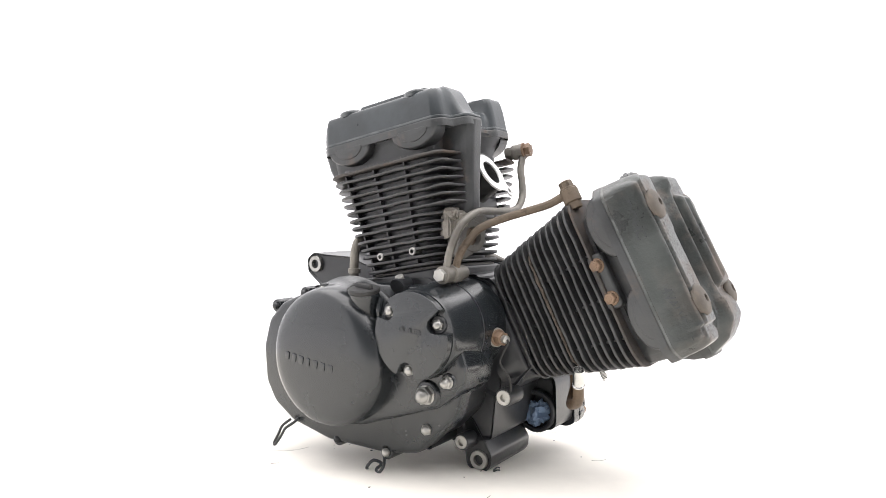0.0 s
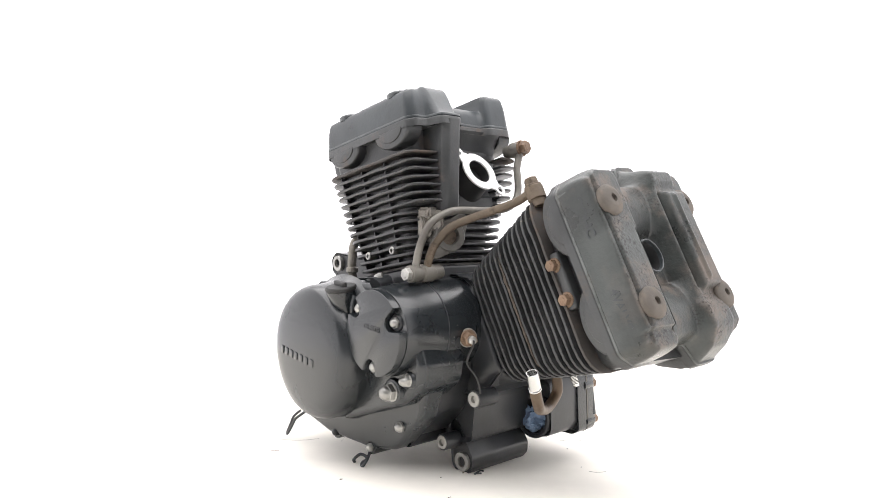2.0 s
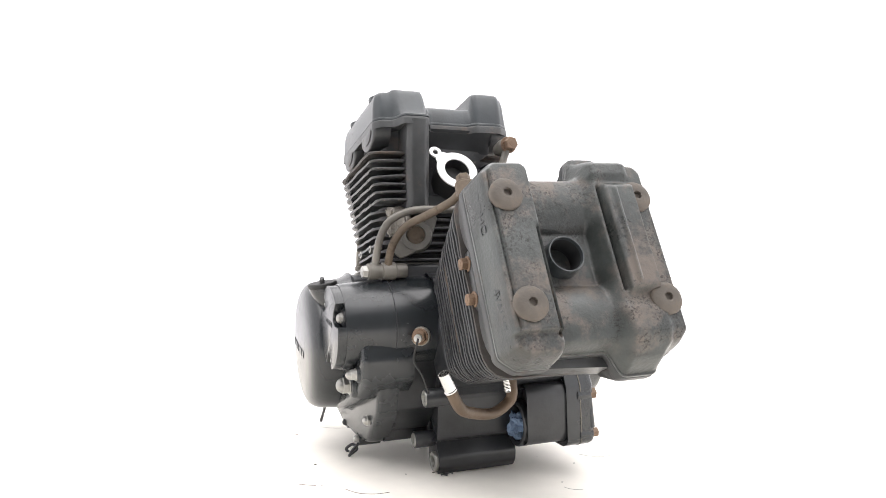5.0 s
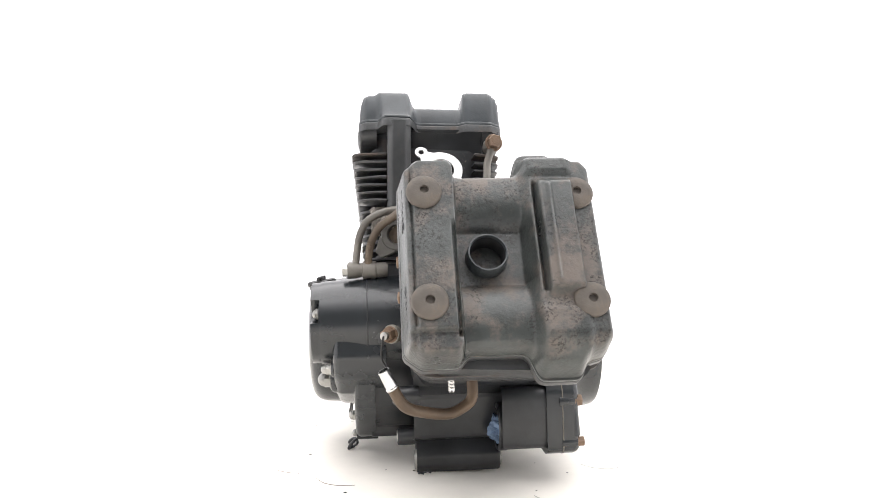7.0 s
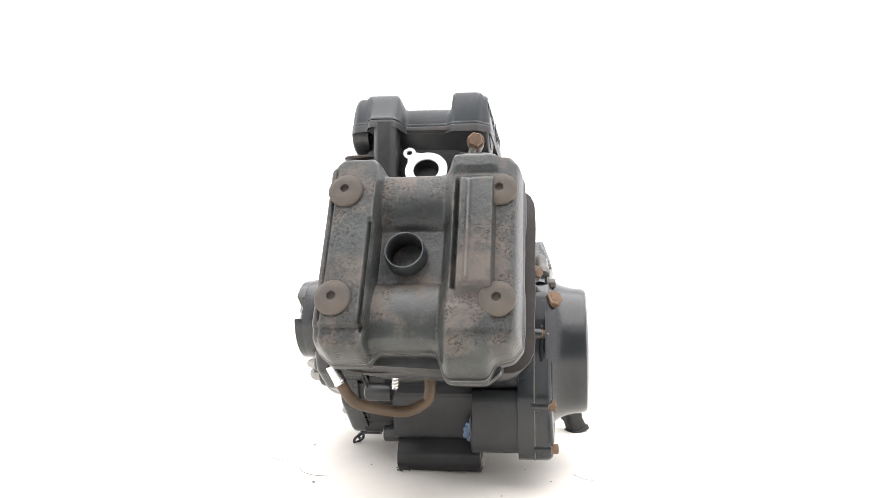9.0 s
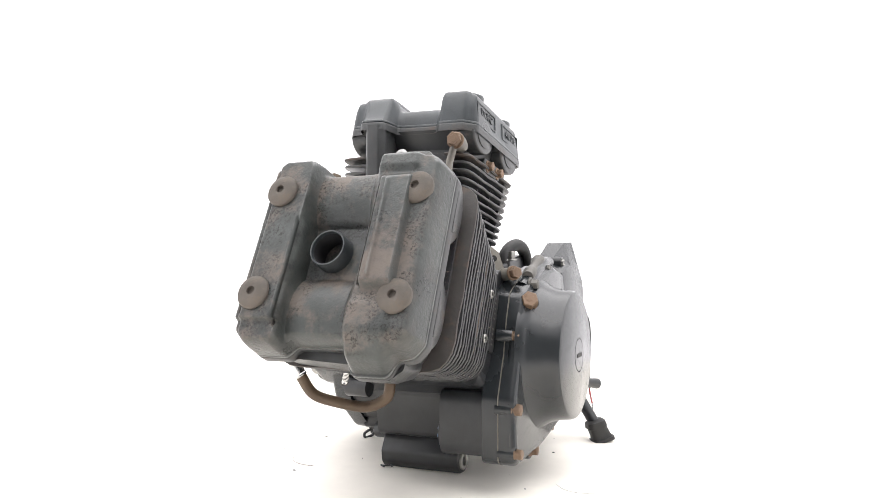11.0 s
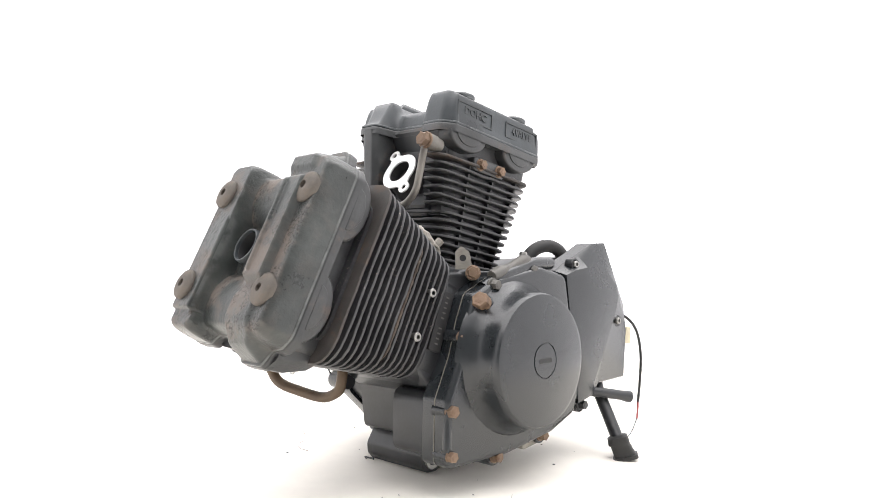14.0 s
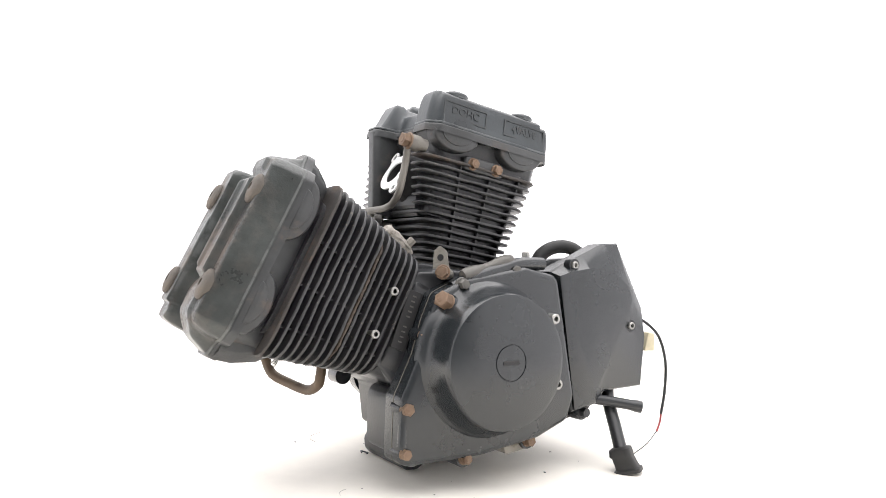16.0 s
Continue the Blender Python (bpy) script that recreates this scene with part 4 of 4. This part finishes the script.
# intake gasket on the upright cylinder
go = Vector((-0.0015, -0.0785, 0.3957))
gd = Vector((-0.662, 0.375, 0.650)).normalized()
gn = Vector((0.0, -0.83, 0.56))
gn = (gn - gd * gn.dot(gd)).normalized()
bm = bmesh.new()
turned(bm, go, gn, ((0.0175, -0.0012), (0.0282, -0.0012), (0.0282, 0.0012), (0.0175, 0.0012), (0.0170, 0.0), (0.0175, -0.0011)), 44, False)
for s in (1, -1):
    c = go + gd * s * 0.0378
    turned(bm, c, gn, ((0.0040, -0.0011), (0.0085, -0.0011), (0.0085, 0.0011), (0.0040, 0.0011), (0.0038, 0.0), (0.0040, -0.0010)), 24, False)
    q = gn.cross(gd)
    loft(bm, [[go + gd * s * r + q * w * a + gn * h for a, h in ((-1, -0.001), (1, -0.001), (1, 0.001), (-1, 0.001))] for r, w in ((0.027, 0.011), (0.0335, 0.006))])
part("intake_gasket", bm, GASKET, engine, "clean bright oval metal intake gasket")
bm = bmesh.new()
turned(bm, go - gn * 0.0014, gn, ((0.030, -0.040), (0.0255, -0.016), (0.0252, 0.0), (0.0172, 0.0), (0.0168, -0.002), (0.0160, -0.014)), 36)
part("intake_port", bm, RUBBER, engine, "black intake port boss")

# rusty outlet flange and corroded stay beside the barrel
po, pn = Vector((-0.0635, -0.0885, 0.3120)), Vector((-0.30, -0.94, 0.12)).normalized()
bm = bmesh.new()
turned(bm, po, pn, ((0.0215, -0.03), (0.0210, -0.002), (0.0195, 0.0), (0.0125, 0.0), (0.0118, -0.002), (0.0115, -0.02)), 30)
for p, r in ((Vector((-0.016, 0.005, -0.018)), 0.0115), (Vector((0.016, -0.005, 0.018)), 0.0110)):
    q = p - pn * p.dot(pn)
    at = plane_at(po, q, pn.cross(q))
    slab(bm, fillet([(0.0135, -0.0165), (q.length, -r), (q.length + r, -r * 0.5), (q.length + r, r * 0.5), (q.length, r), (0.0135, 0.0165)], 0.006), at, -0.012, -0.0015, 0.002)
outlet = part("outlet_flange", bm, STAY, engine, "rust-stained round outlet flange")
bm = bmesh.new()
turned(bm, po - pn * 0.006, pn, ((0.0116, -0.002), (0.002, -0.0015)), 24)
part("outlet_plug", bm, PIPE, outlet)
bm = bmesh.new()
for o, size, turn in (((-0.082, -0.068, 0.341), (0.013, 0.010, 0.007), 0.3), ((-0.087, -0.065, 0.325), (0.007, 0.008, 0.014), -0.2), ((-0.074, -0.074, 0.331), (0.008, 0.008, 0.013), 0.6)):
    m = Matrix.Translation(o) @ Matrix.Rotation(turn, 4, "Z") @ Matrix.Diagonal((*size, 1))
    made = bmesh.ops.create_cube(bm, size=2.0, matrix=m)
    bmesh.ops.bevel(bm, geom=list({e for v in made["verts"] for e in v.link_edges}), offset=0.0025, segments=2, affect="EDGES")
bmesh.ops.subdivide_edges(bm, edges=bm.edges, cuts=2, use_grid_fill=True)
for v in bm.verts:
    v.co += noise.noise_vector(v.co * 130) * 0.0032 + noise.noise_vector(v.co * 400) * 0.0010
part("corroded_stay", bm, CRUST, engine, "corroded pale alloy stay", None, 60)
bm = bmesh.new()
tube(bm, ((-0.094, 0.084, 0.250), (-0.095, 0.083, 0.275), (-0.092, 0.080, 0.300), (-0.078, 0.074, 0.310)), 0.0062, 14)
turned(bm, (-0.0945, 0.0835, 0.262), Z, ((0.0062, -0.004), (0.0085, -0.003), (0.0085, 0.003), (0.0062, 0.004)), 16)
part("side_pipe", bm, ALLOY, engine, "short oily pale metal pipe")

# alloy outlet elbow seen between the cylinders
bm = bmesh.new()
slab(bm, fillet([(-0.024, -0.008), (0.024, -0.008), (0.029, 0.002), (0.016, 0.009), (-0.016, 0.011)], 0.004), plane_at((0.100, -0.130, 0.296), (0, 0.80, -0.60), (0.1, 0.60, 0.80)), -0.010, 0.008, 0.003, both=True)
bmesh.ops.triangulate(bm, faces=bm.faces)
bmesh.ops.subdivide_edges(bm, edges=bm.edges, cuts=2, use_grid_fill=True)
for v in bm.verts:
    v.co += noise.noise_vector(v.co * 120) * 0.0030 + noise.noise_vector(v.co * 400) * 0.0010
part("outlet_elbow", bm, CRUST, engine, "oxidised pale alloy outlet elbow")
bolt(engine, (0.104, -0.113, 0.290), (0.3, 0.6, 0.7), 0.009, 0.010, ALLOY, 0.008, "oxidised bolt")

# water pipe under the forward cylinder
bm = bmesh.new()
tube(bm, ((0.018, -0.190, 0.150), (0.019, -0.194, 0.122), (0.012, -0.195, 0.110), (-0.010, -0.201, 0.1015), (-0.040, -0.216, 0.108), (-0.062, -0.232, 0.119), (-0.0745, -0.2379, 0.139), (-0.077, -0.239, 0.145)), 0.0066, 18)
under_pipe = part("under_pipe", bm, ORANGE, engine, "rust-brown bent metal pipe with bright end")
bm = bmesh.new()
tube(bm, ((-0.0756, -0.2384, 0.1415), (-0.0795, -0.2405, 0.150), (-0.0850, -0.2426, 0.162)), 0.0070, 20, 2, 0.80)
turned(bm, (-0.0756, -0.2384, 0.1415), (-0.5, -0.2, 0.85), ((0.0070, -0.001), (0.0078, 0.0), (0.0078, 0.0015), (0.0070, 0.0025)), 20)
part("bright_sleeve", bm, BRIGHT, under_pipe, "bright plated sleeve")
bm = bmesh.new()
slab(bm, rounded_box(0.030, 0.014, 0.006, 3), plane_at((0.016, -0.196, 0.148), (1, 0, 0), (0, -0.8957, 0.4446)), -0.012, 0.003, 0.001)
part("pipe_flange", bm, ORANGE, under_pipe)
# exhaust port ring and its flange under the forward head
bm = bmesh.new()
turned(bm, (0.060, -0.214, 0.1600), (0, -0.4446, -0.8957), ((0.030, -0.02), (0.030, 0.004), (0.028, 0.006), (0.020, 0.006), (0.0185, 0.004), (0.018, -0.02)), 36)
part("exhaust_port", bm, PIPE, engine, "rusty ring of an empty exhaust port")
bm = bmesh.new()
slab(bm, rounded_box(0.019, 0.011, 0.004, 3), plane_at((0.010, -0.2165, 0.1465), (1, 0, 0), (0, -0.8957, 0.4446)), -0.012, 0.002, 0.001)
part("pipe_clamp", bm, PIPE, under_pipe)
so, sn = Vector((-0.0108, -0.247, 0.1357)), Vector((0, -0.4446, -0.8957))
bm = bmesh.new()
prof = [(0.0034, -0.05)]
for k in range(18):
    prof += [(0.0040, -0.030 + k * 0.0016), (0.0034, -0.0292 + k * 0.0016)]
turned(bm, so, sn, prof + [(0.003, 0.0)], 14)
part("exhaust_stud", bm, BRIGHT, engine, "bright threaded exhaust stud")

# wire clips under the case
for path in (((-0.115, 0.017, 0.038), (-0.116, 0.017, 0.026), (-0.124, 0.010, 0.020), (-0.132, 0.006, 0.014), (-0.134, 0.012, 0.006), (-0.128, 0.020, 0.008), (-0.122, 0.016, 0.014), (-0.126, 0.026, 0.018), (-0.134, 0.030, 0.012), (-0.130, 0.034, 0.006)),
             ((-0.118, 0.166, 0.052), (-0.130, 0.166, 0.047), (-0.134, 0.178, 0.038), (-0.136, 0.184, 0.028), (-0.138, 0.194, 0.014), (-0.136, 0.199, 0.014), (-0.134, 0.192, 0.028), (-0.132, 0.186, 0.040), (-0.128, 0.174, 0.050))):
    bm = bmesh.new()
    tube(bm, path, 0.0021, 8, 6)
    part("wire_clip", bm, CASE, engine, "bent black wire clip")

# ---- loose things on the table ----
bm = bmesh.new()
rc = Vector((0.066, -0.116, 0.0595))
bmesh.ops.create_icosphere(bm, subdivisions=4, radius=0.0195, matrix=Matrix.Translation(rc))
for v in bm.verts:
    d = (v.co - rc).normalized()
    fold = abs(noise.noise(v.co * 75)) + 0.5 * abs(noise.noise(v.co * 170 + Vector((3, 1, 7))))
    v.co += d * (0.003 - 0.017 * fold) + noise.noise_vector(v.co * 60) * 0.004
rag = tagged(new("cleaning_rag", mesh_of("cleaning_rag", bm, CLOTH, 32)), "crumpled blue-grey cloth stuffed into an engine port", "cloth")
bm = bmesh.new()
tube(bm, [(-0.030 + 0.008 * math.cos(a), -0.109 + 0.004 * math.sin(a), 0.0025 + 0.001 * math.sin(2 * a)) for a in (0.2, 1.0, 2.0, 3.0, 3.8, 4.6)], 0.0011, 7, 5)
chip = tagged(new("wire_scrap", mesh_of("wire_scrap", bm, CASE)), "tiny curled scrap of black wire lying on the turntable", "scrap")
random.seed(4)
for k in range(9):
    a, r = random.uniform(0, 2 * math.pi), random.uniform(0.10, 0.25)
    p, d = Vector((r * math.cos(a), r * math.sin(a), 0.0003)), random.uniform(0, math.pi)
    size = random.choice((0.006, 0.012, 0.03, 0.05))
    bm = bmesh.new()
    bend = random.uniform(-0.5, 0.5)
    tube(bm, [p + Vector((math.cos(d + bend * f), math.sin(d + bend * f), 0)) * size * f for f in (-1, -0.4, 0.3, 1)], random.choice((0.00015, 0.0002, 0.0003)), 5, 4)
    part("scuff", bm, (LINE, RUST, ALLOY)[k % 3], turntable)
# crumbs of dirt and rust that fell off
for k in range(14):
    a, r = random.uniform(0, 2 * math.pi), random.uniform(0.09, 0.24)
    bm = bmesh.new()
    bmesh.ops.create_icosphere(bm, subdivisions=1, radius=random.uniform(0.0006, 0.0018), matrix=pose(r * math.cos(a), r * math.sin(a), 0.0004) @ Matrix.Diagonal((1.4, 1.0, 0.5, 1)))
    part("crumb", bm, (CASE, PIPE, ALLOY)[k % 3], turntable)


def motions():
    for thing in (engine, turntable, rag, chip):
        rows = []
        for second, degrees in enumerate(TURN):
            turn = pose(0, 0, 0, 0, 0, degrees)
            rows.append((float(second), turn @ SET if thing in (engine, rag) else turn))
        walk(thing, rows)


motions()
